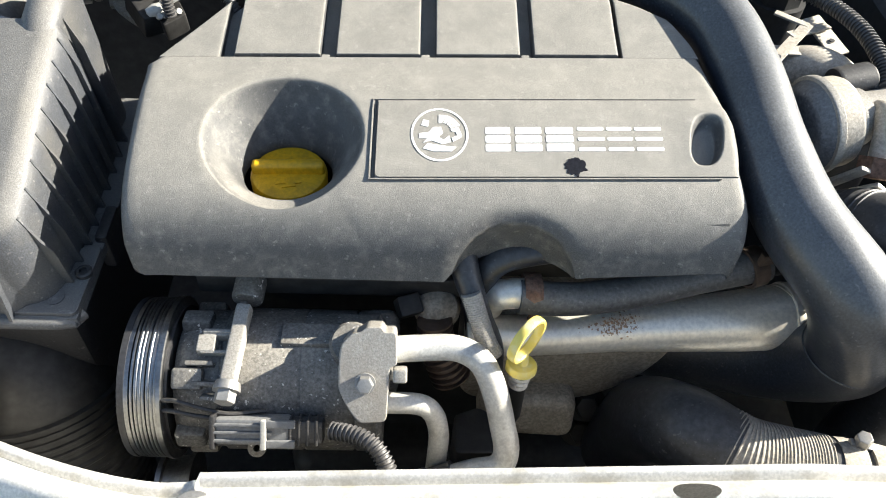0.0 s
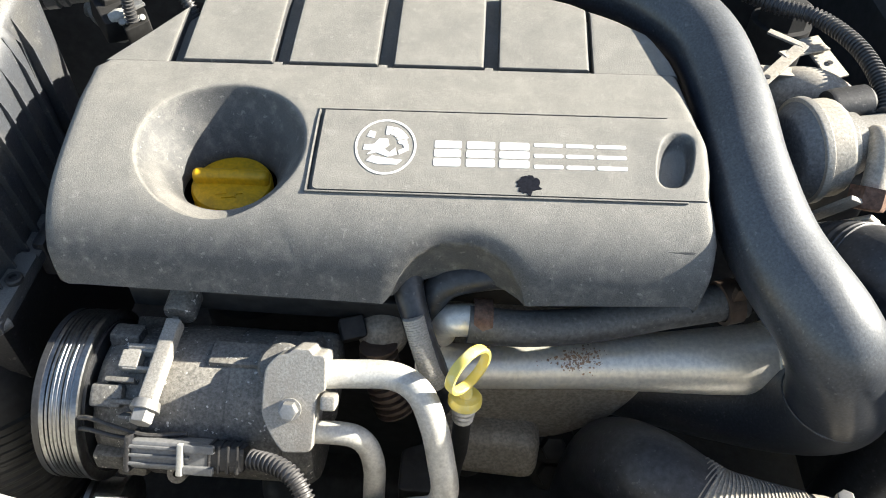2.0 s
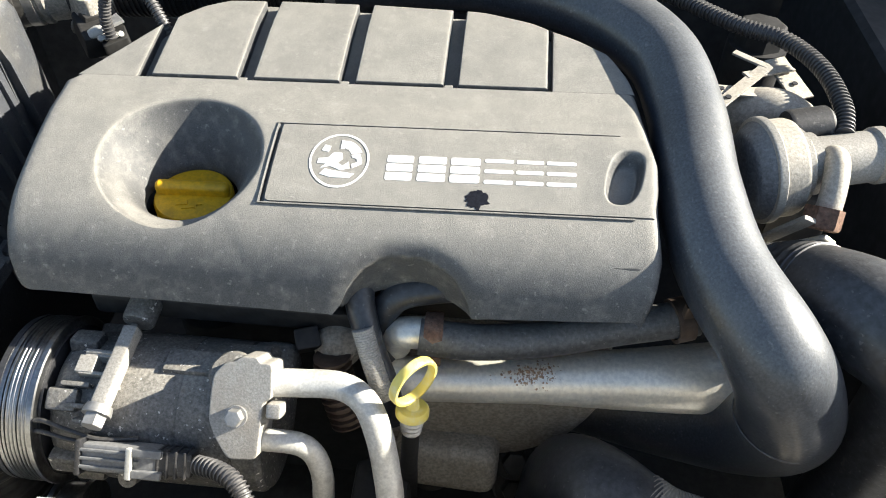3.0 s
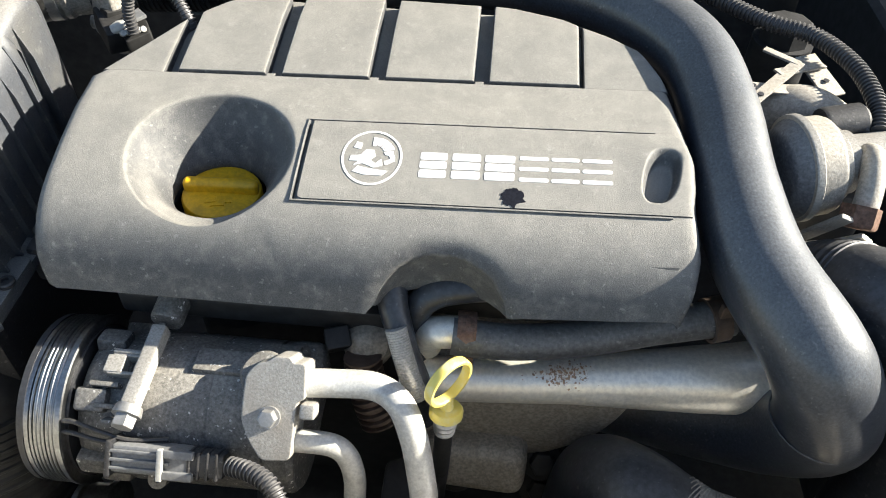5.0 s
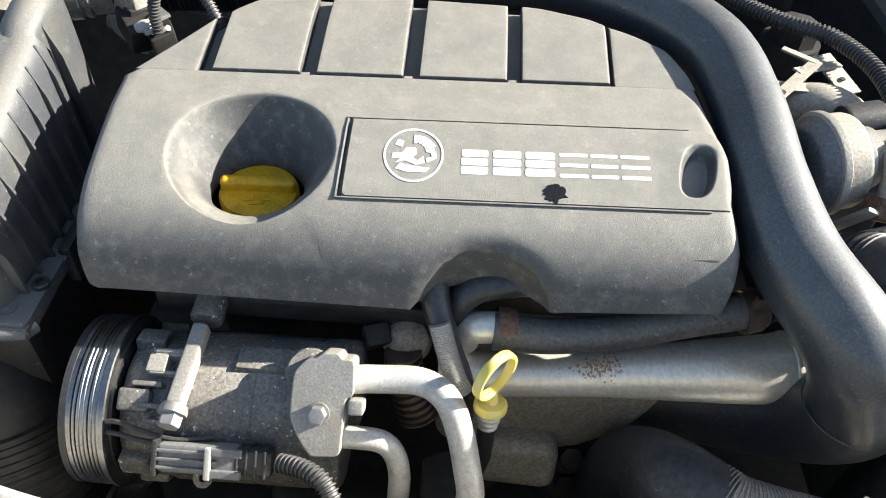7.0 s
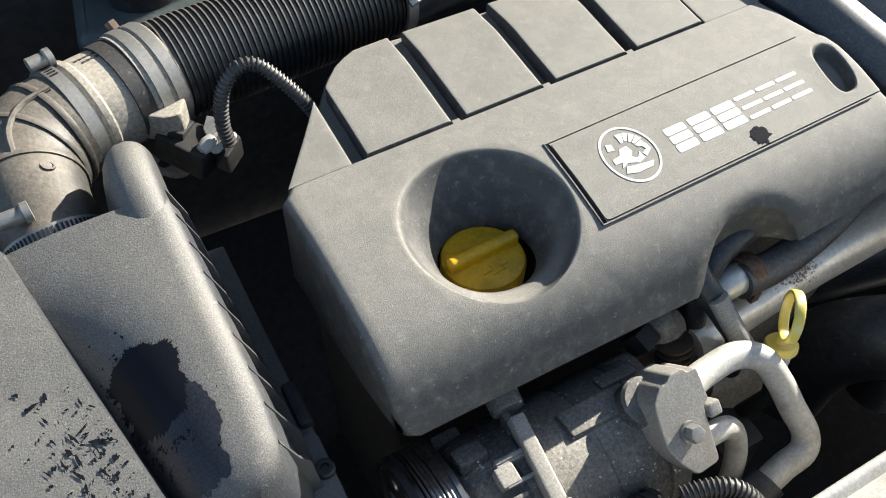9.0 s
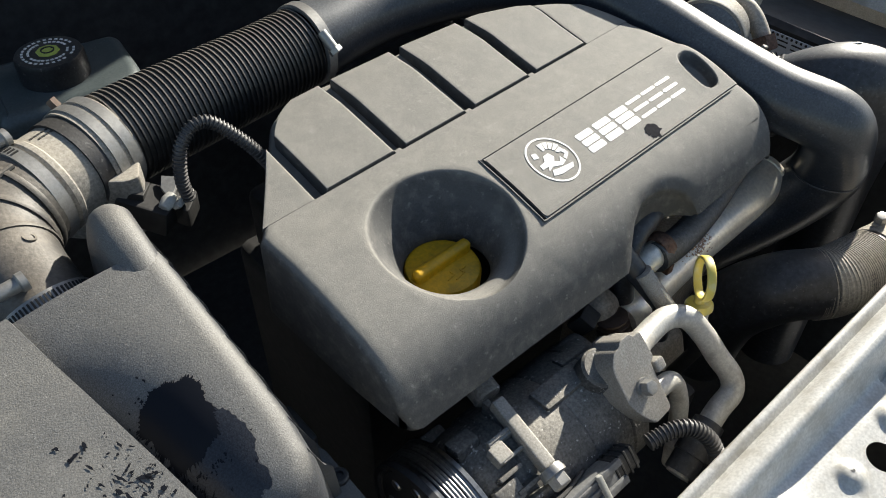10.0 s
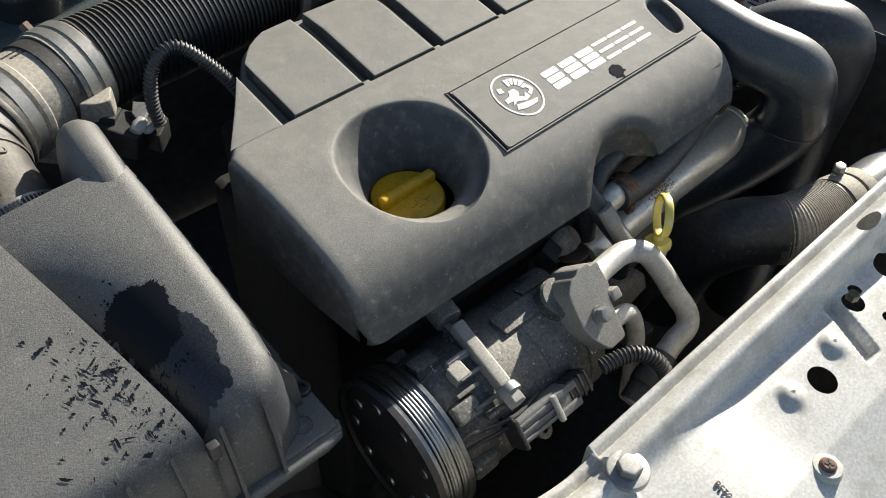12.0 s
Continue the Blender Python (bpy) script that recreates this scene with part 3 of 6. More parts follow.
    for lerp_k in (0.35, 0.7):
        nxt = []
        for v, a in zip(loop, angles):
            cx, cy = FILLER[0] + (FILLER_R + 0.0015) * math.cos(a), FILLER[1] + (FILLER_R + 0.0015) * 0.965 * math.sin(a)
            x, y = v.co.x + (cx - v.co.x) * lerp_k, v.co.y + (cy - v.co.y) * lerp_k
            nxt.append(bm.verts.new((x, y, cover_z(x, y))))
        for k in range(len(loop)):
            l = (k + 1) % len(loop)
            bm.faces.new((prev[k], prev[l], nxt[l], nxt[k]))
        prev = nxt
    for r, drop, flat in ((0.0580, 0.0, 0), (0.0568, 0.0004, 0), (0.0555, 0.0016, 0.0), (0.0540, 0.0040, 0.05), (0.0520, 0.0072, 0.12), (0.0495, 0.0105, 0.25), (0.0462, 0.0142, 0.45), (0.0425, 0.0185, 0.65), (0.0395, 0.0235, 0.85),
                         (0.0362, 0.0290, 1), (0.0340, 0.0335, 1), (0.0326, 0.0370, 1), (0.0324, 0.0400, 1), (0.0330, 0.0430, 1), (0.0400, 0.046, 1)):
        nxt = ring(r, drop, flat)
        for k in range(len(loop)):
            l = (k + 1) % len(loop)
            bm.faces.new((prev[k], prev[l], nxt[l], nxt[k]))
        prev = nxt
    # skirts: sides and back drop straight, the arch runs back under the cover
    n, m = len(xs), len(ys)
    edge = [(rows[0][i], "front", xs[i]) for i in range(n)] + [(rows[j][n - 1], "right", 0) for j in range(1, m)] + [(rows[m - 1][i], "back", 0) for i in range(n - 2, -1, -1)] + [(rows[j][0], "left", 0) for j in range(m - 2, 0, -1)]

    def skirt(v, side, x, k):
        c = v.co
        if side == "front":
            a = arch_z(x) - 0.930
            if (a > RISE + 0.0008 and x < ARCH_R + 0.008) or (a > 0.0005 and x < 0.06):
                return c + (Vector((0, 0.0015, -0.003 * a / 0.041)), Vector((0, 0.003, -0.35 * (c.z - 0.930))), Vector((0, 0.0045, 0.929 - c.z)), Vector((0, 0.03, 0.927 - c.z)))[k]
            return c + (Vector((0, 0.0012, -0.0012)), Vector((0, 0.003, -0.001)), Vector((0, 0.004, 0.006)), Vector((0, 0.02, 0.03)))[k]
        low = 0.930 + 0.006 * smooth(0.5, 0.65, c.y) + (RISE + 0.007 if side == "right" else 0.0)
        sx = -1 if side == "left" else 1 if side == "right" else 0
        sy = 1 if side == "back" else 0
        d = max(0.0, c.z - low)
        o = Vector((sx, sy, 0)) * 0.5 * smooth(0.385, 0.43, c.y)
        return c + (o * 0.0012 + Vector((0, 0, -d * 0.4)), o * 0.004 + Vector((0, 0, -d)), o * 0.001 + Vector((0, 0, -d - 0.001)), -o * 0.004 + Vector((0, 0, -d * 0.4)))[k]
    prev = [e[0] for e in edge]
    for k in range(4):
        nxt = [bm.verts.new(skirt(*e, k)) for e in edge]
        for a in range(len(edge)):
            b = (a + 1) % len(edge)
            bm.faces.new((prev[a], prev[b], nxt[b], nxt[a]))
        prev = nxt
    body = sub("shell", slant(bm), COVER, cover, sharp=55)

    # raised panels behind the cross line
    def back_y(x):
        return float(np.interp(x, [-0.165, -0.135, -0.118, -0.076, 0.005, 0.09, 0.13, 0.157, 0.185], [0.595, 0.634, 0.6455, 0.6505, 0.655, 0.6545, 0.640, 0.618, 0.585])) - 0.003
    def slab(name, xa, xb, ya, yb, lift):
        """A raised field between the lines xa(y), xb(y) from y = ya to yb(u)."""
        pm = bmesh.new()
        us = [0, 0.006, 0.014, 0.06, 0.12, 0.25, 0.4, 0.55, 0.7, 0.82, 0.9, 0.94, 0.972, 0.988, 1]
        vs = [0, 0.004, 0.009, 0.05, 0.1, 0.2, 0.3, 0.4, 0.5, 0.6, 0.7, 0.8, 0.88, 0.94, 0.98, 0.993, 1]
        top = []
        for v in vs:
            row = []
            for u in us:
                ye = yb(u)
                y = ya + (ye - ya) * v
                a, b = xa(y), xb(y)
                w = b - a
                x = a + w * u
                e = min(u * w, (1 - u) * w * 0.5, v * 0.115, (1 - v) * 0.115)
                h = 0.0009 * (math.sqrt(max(0.0, e) / 0.0009) - 1) if e < 0.0009 else 0.0
                row.append(pm.verts.new((x, y, 1.0 + lift + h - 0.006 * max(0.0, y - 0.61) / 0.05)))
            top.append(row)
        for r1, r2 in zip(top, top[1:]):
            for i in range(len(us) - 1):
                pm.faces.new((r1[i], r1[i + 1], r2[i + 1], r2[i]))
        ring1 = top[0] + [r[-1] for r in top[1:-1]] + top[-1][::-1] + [r[0] for r in top[-2:0:-1]]
        low = [pm.verts.new(v.co + Vector((0, 0, -0.014))) for v in ring1]
        for i in range(len(ring1)):
            k = (i + 1) % len(ring1)
            pm.faces.new((ring1[i], ring1[k], low[k], low[i]))
        return sub(name, slant(pm), COVER, cover, sharp=60)

    spans = [(-0.1530, -0.0885), (-0.0765, -0.0120), (0.0, 0.0660), (0.0770, 0.1440)]
    for a, b in spans:
        slab("raised_panel", lambda y: a, lambda y: b, 0.5345, lambda u: back_y(a + (b - a) * u), 0.0020)
        # small tab in the groove's mouth
        if b < 0.1:
            sub("groove_tab", slant(box((0.0065, 0.0045, 0.0050), pose(b + 0.0040, 0.5345, 0.9975), 0.0006)), COVER, cover)
    slab("corner_field", lambda y: left_x(y) + 0.0006, lambda y: max(-0.1640, left_x(y) + 0.0012), 0.5335, lambda u: 0.602, -0.0004)
    slab("corner_field", lambda y: min(0.1475, right_x(y) - 0.0012), lambda y: right_x(y) - 0.0006, 0.5335, lambda u: 0.630, -0.0004)
    # inlaid badge plate
    pm = bmesh.new()

    def plate_xy(u, v):
        xr = float(np.interp(v, [0, 0.3, 0.6, 0.85, 1], [0.2145, 0.2185, 0.2190, 0.2150, 0.2075]))
        y0 = 0.4165 + 0.0085 * u
        y1 = 0.4815 + 0.0125 * u
        x = -0.0415 + (xr + 0.0415) * u
        return x, y0 + (y1 - y0) * v
    us = [0, 0.004, 0.009, 0.015] + lin(0.03, 0.83, 60) + lin(0.84, 0.97, 40) + [0.98, 0.988, 0.994, 1]
    vs = [0, 0.015, 0.03, 0.05] + lin(0.08, 0.92, 56) + [0.95, 0.97, 0.985, 1]
    top = []
    for v in vs:
        row = []
        for u in us:
            x, y = plate_xy(u, v)
            # corner rounding at the left
            cr = 0.0035
            lx, ly0, ly1 = -0.0415, plate_xy(u, 0)[1], plate_xy(u, 1)[1]
            for yc, s in ((ly0, 1), (ly1, -1)):
                dx, dy = x - lx, (y - yc) * s
                if dx < cr and dy < cr:
                    q = math.hypot(cr - dx, cr - dy)
                    if q > cr:
                        x = lx + cr - (cr - dx) * cr / q
                        y = yc + s * (cr - (cr - dy) * cr / q)
            base = cover_z(x, y)
            h = 0.0009
            # end bulge with an oval finger hollow
            bul = smooth(0.165, 0.20, x)
            e = hollow(x, y)
            h += 0.0016 * bul * (1 - ((v - 0.5) * 1.9) ** 2 if abs(v - 0.5) < 0.52 else 0)
            h -= 0.0105 * (1 - smooth(0.40, 1.10, e))
            row.append(pm.verts.new((x, y, base + h)))
        top.append(row)
    for r1, r2 in zip(top, top[1:]):
        for i in range(len(us) - 1):
            pm.faces.new((r1[i], r1[i + 1], r2[i + 1], r2[i]))
    ring1 = top[0] + [r[-1] for r in top[1:-1]] + top[-1][::-1] + [r[0] for r in top[-2:0:-1]]
    low = [pm.verts.new(v.co + Vector((0, 0, -0.007))) for v in ring1]
    for i in range(len(ring1)):
        k = (i + 1) % len(ring1)
        pm.faces.new((ring1[i], ring1[k], low[k], low[i]))
    plate = sub("badge_plate", pm, COVER, cover, "flat grey name plate inlaid in the cover", sharp=60)

    def on_plate(u, v):
        x, y = plate_xy(u, v)
        return x, y, front_z(y) + 0.0009

    # raised hairline round the plate
    rim = [on_plate(u, v) for u, v in [(0.95, 1.0)] + [(k / 20, 1.0) for k in range(18, -1, -1)] + [(0, k / 8) for k in range(7, 0, -1)] + [(k / 20, 0.0) for k in range(0, 20)]]
    line = []
    for x, y, z in rim:
        c = Vector((x, y, z))
        off = Vector((-0.0040 if x < -0.038 else 0, (0.0018 if y > 0.455 else -0.0018) if x > -0.0400 or abs(y - 0.449) > 0.03 else 0, -0.0006))
        line.append(c + off)
    sub("plate_border", sweep(bmesh.new(), line, 0.0008, 8), COVER, cover)
    # printed emblem and name as plain white shapes
    def flat(poly, name, z=0.0004):
        q = bmesh.new()
        pts = []
        for x, y in poly:
            pts.append(q.verts.new((x, y, front_z(y) + 0.0009 + z)))
        q.faces.new(pts)
        r = bmesh.ops.extrude_face_region(q, geom=q.faces[:])
        bmesh.ops.translate(q, vec=(0, 0, -0.0006), verts=[v for v in r["geom"] if isinstance(v, bmesh.types.BMVert)])
        return sub_of(name, q, WHITE_PRINT, plate, cover)
    cx, cy = 0.0030, 0.4525
    R1, R2 = 0.0205, 0.0190
    q = bmesh.new()
    n = 48
    ra = [[q.verts.new((cx + r * math.cos(2 * math.pi * k / n), cy + r * 1.12 * math.sin(2 * math.pi * k / n), front_z(cy + r * 1.12 * math.sin(2 * math.pi * k / n)) + 0.0013)) for k in range(n)] for r in (R1, R2)]
    for k in range(n):
        q.faces.new((ra[0][k], ra[0][(k + 1) % n], ra[1][(k + 1) % n], ra[1][k]))
    sub_of("emblem_ring", q, WHITE_PRINT, plate, cover)

    def blob(pts):
        return [(cx + a * 0.0190, cy + b * 0.0205) for a, b in pts]
    flat(blob([(-0.62, -0.62), (-0.2, -0.72), (0.45, -0.70), (0.62, -0.52), (0.3, -0.50), (-0.2, -0.45), (-0.45, -0.40)]), "emblem_shape")
    flat(blob([(-0.75, 0.0), (-0.42, 0.05), (-0.25, 0.28), (0.05, 0.30), (0.12, 0.05), (-0.05, -0.12), (0.15, -0.25), (0.35, -0.05), (0.42, -0.32), (0.1, -0.42), (-0.3, -0.28), (-0.62, -0.38), (-0.45, -0.2), (-0.78, -0.2)]), "emblem_shape")
    for a0, a1, r0, r1 in ((0.10, 0.42, 0.42, 0.78), (0.46, 0.70, 0.45, 0.86), (0.74, 0.98, 0.48, 0.86), (1.02, 1.26, 0.5, 0.86), (1.30, 1.62, 0.48, 0.84)):
        flat(blob([(0.05 + r0 * math.cos(a0 + 0.2), r0 * math.sin(a0 + 0.2)), (r1 * math.cos(a0), r1 * math.sin(a0)), (r1 * math.cos(a1), r1 * math.sin(a1)), (0.05 + r0 * math.cos(a1 + 0.15), r0 * math.sin(a1 + 0.15))]), "emblem_shape")
    flat(blob([(0.5, -0.3), (0.82, -0.1), (0.8, 0.12), (0.6, 0.1), (0.66, -0.05), (0.45, -0.15)]), "emblem_shape")
    flat(blob([(-0.7, 0.35), (-0.45, 0.3), (-0.4, 0.55), (-0.62, 0.6)]), "emblem_shape")

    def bar(xa, xb, ya, yb):
        sl = 0.042
        flat([(x, y + sl * (x - 0.036)) for x, y in rounded([(xa, ya), (xb, ya), (xb, yb), (xa, yb)], 0.0016, 3)], "name_bar", 0.0003)
    lo, hi = 0.4390, 0.4598
    # three heavy and three slender blocks of strokes
    for xa, xb in ((0.0355, 0.0535), (0.0570, 0.0760), (0.0790, 0.0990)):
        bar(xa, xb, lo, lo + 0.0062)
        bar(xa, xb, hi - 0.0062, hi)
        bar(xa, xb, lo + 0.0074, hi - 0.0074)
    for xa, xb in ((0.1020, 0.1215), (0.1235, 0.1420), (0.1440, 0.1640)):
        bar(xa, xb, lo, lo + 0.003)
        bar(xa, xb, hi - 0.003, hi)
        bar(xa, xb, lo + 0.0088, lo + 0.0118)
    # dark oil drip on the plate
    random.seed(5)
    drip = []
    for k in range(40):
        a = 2 * math.pi * k / 40
        r = 0.0066 * (1 + 0.12 * random.uniform(-1, 1) + (0.5 * random.random() if math.sin(a) < -0.35 else 0))
        drip.append((0.0985 + 1.1 * r * math.cos(a), 0.4300 + r * math.sin(a) * 0.9))
    q = bmesh.new()
    q.faces.new([q.verts.new((x, y, front_z(y) + 0.0013)) for x, y in drip])
    r = bmesh.ops.extrude_face_region(q, geom=q.faces[:])
    bmesh.ops.translate(q, vec=(0, 0, -0.0006), verts=[v for v in r["geom"] if isinstance(v, bmesh.types.BMVert)])
    sub_of("oil_drip", q, OIL_SPOT, plate, cover, "dark wet oil drip")
    return cover


build_cover()


# ---- oil filler cap in its well ----
def build_oil_cap():
    at = Vector((-0.1079, 0.4535, 0.9420))
    cap = thing("oil_filler_cap", at, "yellow plastic oil filler cap with a raised grip bar", "oil cap")
    sub("disc", lathe([(0, -0.03), (0.026, -0.03), (0.0275, -0.012), (0.0285, -0.002), (0.0287, 0.006), (0.0275, 0.0085), (0.024, 0.0100), (0, 0.0108)], at, (0, 0, 1), 48), YELLOW, cap)
    g = box((0.054, 0.0095, 0.012), frame_of(at + Vector((0.0, 0.001, 0.0125)), (0, 0, 1), (0, 1, 0)) @ pose(0, 0, 0, 0, 0, 2), 0.0036, 3)
    sub("grip", g, YELLOW, cap)
    # worn moulded symbols
    for dx, dy, w, h in ((-0.004, -0.014, 0.008, 0.0012), (0.002, -0.017, 0.01, 0.001), (0.008, -0.013, 0.006, 0.0012), (-0.001, -0.011, 0.0012, 0.005), (0.006, -0.0145, 0.0012, 0.005)):
        sub("moulded_mark", box((w, h, 0.0012), pose(*(at + Vector((dx, dy, 0.0105))), 0, 0, 12), 0.0003), YELLOW, cap)
    tagged(part("filler_neck", lathe([(0.0335, -0.03), (0.0335, 0.04), (0.0300, 0.04), (0.0300, -0.03)], (-0.1075, 0.4455, 0.875), (0, 0, 1), 36, closed=True), CAVITY), "black oil filler neck below the cap", "filler neck")


build_oil_cap()


# ---- engine block and dark castings under the cover, near-black for the shade ----
def build_block():
    block = thing("engine_block", (0.05, 0.55, 0.43), "oily engine block under the cover, near-black for the shade there", "engine")
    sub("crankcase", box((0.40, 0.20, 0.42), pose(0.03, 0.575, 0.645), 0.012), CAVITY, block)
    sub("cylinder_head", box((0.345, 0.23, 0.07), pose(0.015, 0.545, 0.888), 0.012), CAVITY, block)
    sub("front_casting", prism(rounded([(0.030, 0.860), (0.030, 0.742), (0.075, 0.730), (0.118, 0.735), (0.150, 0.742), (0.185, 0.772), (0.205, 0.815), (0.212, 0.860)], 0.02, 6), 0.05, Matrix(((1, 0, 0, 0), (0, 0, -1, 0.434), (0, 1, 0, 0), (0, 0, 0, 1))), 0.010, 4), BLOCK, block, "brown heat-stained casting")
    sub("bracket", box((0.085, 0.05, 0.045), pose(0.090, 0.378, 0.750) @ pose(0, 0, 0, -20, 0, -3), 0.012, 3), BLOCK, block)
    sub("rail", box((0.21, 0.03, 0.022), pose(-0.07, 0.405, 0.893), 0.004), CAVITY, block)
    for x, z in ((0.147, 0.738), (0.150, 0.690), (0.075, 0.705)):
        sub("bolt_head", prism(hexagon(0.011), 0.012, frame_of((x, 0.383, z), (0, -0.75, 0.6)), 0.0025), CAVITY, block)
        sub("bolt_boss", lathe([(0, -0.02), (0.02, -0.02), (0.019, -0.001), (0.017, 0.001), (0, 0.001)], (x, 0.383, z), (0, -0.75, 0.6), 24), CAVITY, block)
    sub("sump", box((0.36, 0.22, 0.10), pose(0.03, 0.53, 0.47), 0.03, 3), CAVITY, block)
    return block


build_block()


# ---- air-conditioning compressor ----
def build_compressor():
    ay, az = 0.341, 0.840
    comp = thing("compressor", (-0.12, ay, az - 0.06), "dusty grey air-conditioning compressor with a belt pulley", "compressor")
    ax = (1, 0, 0)
    sub("housing", lathe([(0, -0.180), (0.030, -0.180), (0.046, -0.178), (0.050, -0.172), (0.0515, -0.160), (0.0515, -0.146), (0.0535, -0.144), (0.0535, -0.090), (0.0525, -0.0885), (0.0535, -0.087), (0.0535, -0.052),
                          (0.052, -0.0505), (0.0535, -0.049), (0.0535, -0.034), (0.050, -0.030), (0, -0.030)], (0, ay, az), ax, 56), CASTING, comp)
    # lugs round the front ring
    for k in range(7):
        a = radians(20 + k * 360 / 7)
        c = Vector((-0.166, ay + 0.052 * math.cos(a), az + 0.052 * math.sin(a)))
        sub("lug", box((0.022, 0.016, 0.012), frame_of(c, (0, math.cos(a), math.sin(a)), (1, 0, 0)) @ pose(0, 0, 0, 0, 0, 90), 0.003), CASTING, comp)
        sub("through_bolt", prism(hexagon(0.0048), 0.005, frame_of((-0.1805, ay + 0.047 * math.cos(a), az + 0.047 * math.sin(a)), (-1, 0, 0)), 0.001), CASTING, comp)
    # raised cast pads and ribs on the upper side
    def on(x, ang, r):
        a = radians(ang)
        return Vector((x, ay - r * math.sin(a), az + r * math.cos(a)))

    def radial(x, ang, r):
        c = on(x, ang, r)
        return frame_of(c, c - Vector((x, ay, az)), (1, 0, 0)) @ pose(0, 0, 0, 0, 0, -90)
    sub("cast_pad", box((0.042, 0.020, 0.006), radial(-0.083, -4, 0.0535), 0.002), CASTING, comp)
    sub("cast_pad", box((0.030, 0.012, 0.005), radial(-0.050, -22, 0.0535), 0.0015), CASTING, comp)
    for x, ang in ((-0.158, 22), (-0.152, 36), (-0.146, 46)):
        sub("cast_rib", box((0.020, 0.0035, 0.012), radial(x, ang, 0.0535), 0.001), CASTING, comp)
    sub("square_lug", box((0.013, 0.013, 0.010), radial(-0.1545, 8, 0.0555), 0.0012), ALLOY, comp)
    for ang in (1, 14):
        sub("lug_arm", box((0.024, 0.0026, 0.008), radial(-0.1460, ang, 0.0560), 0.0008), ALLOY, comp)
    sub("lug_rib", box((0.024, 0.0035, 0.010), radial(-0.146, -1, 0.0565), 0.001), ALLOY, comp)
    # mounting bar with its bolt
    a, b = Vector((-0.1312, 0.362, 0.9040)), Vector((-0.1355, 0.305, 0.8925))
    mid = (a + b) / 2
    d = (b - a)
    bar = sub("mounting_bar", box((0.0108, 0.012, d.length), frame_of(mid, d, (0, 0, 1)), 0.0020), ALLOY, comp, "pale dusty alloy mounting bar")
    nose = b + d.normalized() * 0.004
    m = frame_of(nose, d)
    sub_of("bolt_flange", lathe([(0, -0.004), (0.0085, -0.004), (0.0095, 0.0), (0.0095, 0.0025), (0.006, 0.003), (0, 0.003)], nose, d, 28), STEEL, bar, comp)
    sub_of("bolt_head", prism(hexagon(0.0075), 0.009, frame_of(nose + d.normalized() * 0.002, d), 0.0014), STEEL, bar, comp)
    sub("mounting_lug", lathe([(0, -0.02), (0.0115, -0.02), (0.0115, 0.015), (0.0105, 0.017), (0, 0.017)], (-0.130, 0.385, 0.905), d, 24), CASTING, comp)
    sub("web", box((0.006, 0.05, 0.03), pose(-0.134, 0.345, 0.886), 0.002), CASTING, comp)
    # pulley
    def turn(r, h):
        return r, -0.180 + (h + 0.183) * 0.68
    ribs = []
    for k in range(6):
        h = -0.1945 - 0.0040 * k
        ribs += [(0.0597 - (0.0016 if k in (2, 5) else 0), h), (0.0602, h - 0.0008), (0.0604, h - 0.0020), (0.0602, h - 0.0032)]
    pul = sub("pulley", lathe([turn(r, h) for r, h in [(0.030, -0.186), (0.0600, -0.186), (0.0614, -0.187), (0.0614, -0.1915), (0.0600, -0.1925)] + ribs + [(0.0578, -0.2190), (0.0598, -0.2196), (0.0598, -0.2240),
                               (0.0602, -0.2262), (0.054, -0.2262), (0.053, -0.218), (0.022, -0.218)]], (0, ay, az), ax, 72), PULLEY, comp, "worn steel belt pulley with fine ribs", sharp=25)
    sub_of("clutch_plate", lathe([turn(r, h) for r, h in [(0, -0.2275), (0.018, -0.2275), (0.020, -0.2255), (0.046, -0.2275), (0.0530, -0.2275), (0.0530, -0.2235), (0, -0.2235)]], (0, ay, az), ax, 60), PULLEY_DARK, pul, comp)
    sub_of("outer_ring", lathe([turn(r, h) for r, h in [(0.0560, -0.2240), (0.0606, -0.2240), (0.0600, -0.2310), (0.0560, -0.2310)]], (0, ay, az), ax, 60, closed=True), PULLEY_DARK, pul, comp)
    for k in range(9):
        aa = radians(30 + 40 * k)
        sub_of("rivet", lathe([(0, -0.0015), (0.004, -0.001), (0.005, 0.0015), (0.005, 0.004)], (turn(0, -0.2275)[1], ay + 0.042 * math.cos(aa), az + 0.042 * math.sin(aa)), ax, 16), PULLEY, pul, comp)
    sub_of("coil_ring", lathe([(0.030, -0.1855), (0.0545, -0.1855), (0.0545, -0.1800), (0.030, -0.1800)], (0, ay, az), ax, 56, closed=True), PULLEY_DARK, pul, comp)
    # coil lead
    sub("coil_lead", tube([(-0.184, 0.298, 0.878), (-0.172, 0.295, 0.884), (-0.155, 0.292, 0.880), (-0.135, 0.290, 0.876), (-0.110, 0.294, 0.874)], 0.0017, 6, 8), BLACK, comp)
    sub("coil_lead", tube([(-0.184, 0.294, 0.872), (-0.172, 0.291, 0.876), (-0.158, 0.289, 0.874), (-0.140, 0.288, 0.872)], 0.0017, 6, 8), BLACK, comp)
    # plug on the front face
    cm = frame_of((-0.118, 0.283, 0.868), (0, -0.72, 0.69), (0, 0, 1)) @ pose(0, 0, 0, 0, 0, 0)
    plug = sub("connector", box((0.052, 0.019, 0.016), cm @ pose(0.0, 0, 0), 0.003), GREY_PLASTIC, comp, "grey plastic electrical connector")
    for o in (-0.0055, 0, 0.0055):
        sub_of("connector_rib", box((0.040, 0.0022, 0.002), cm @ pose(-0.006, o, 0.0088), 0.0006), GREY_PLASTIC, plug, comp)
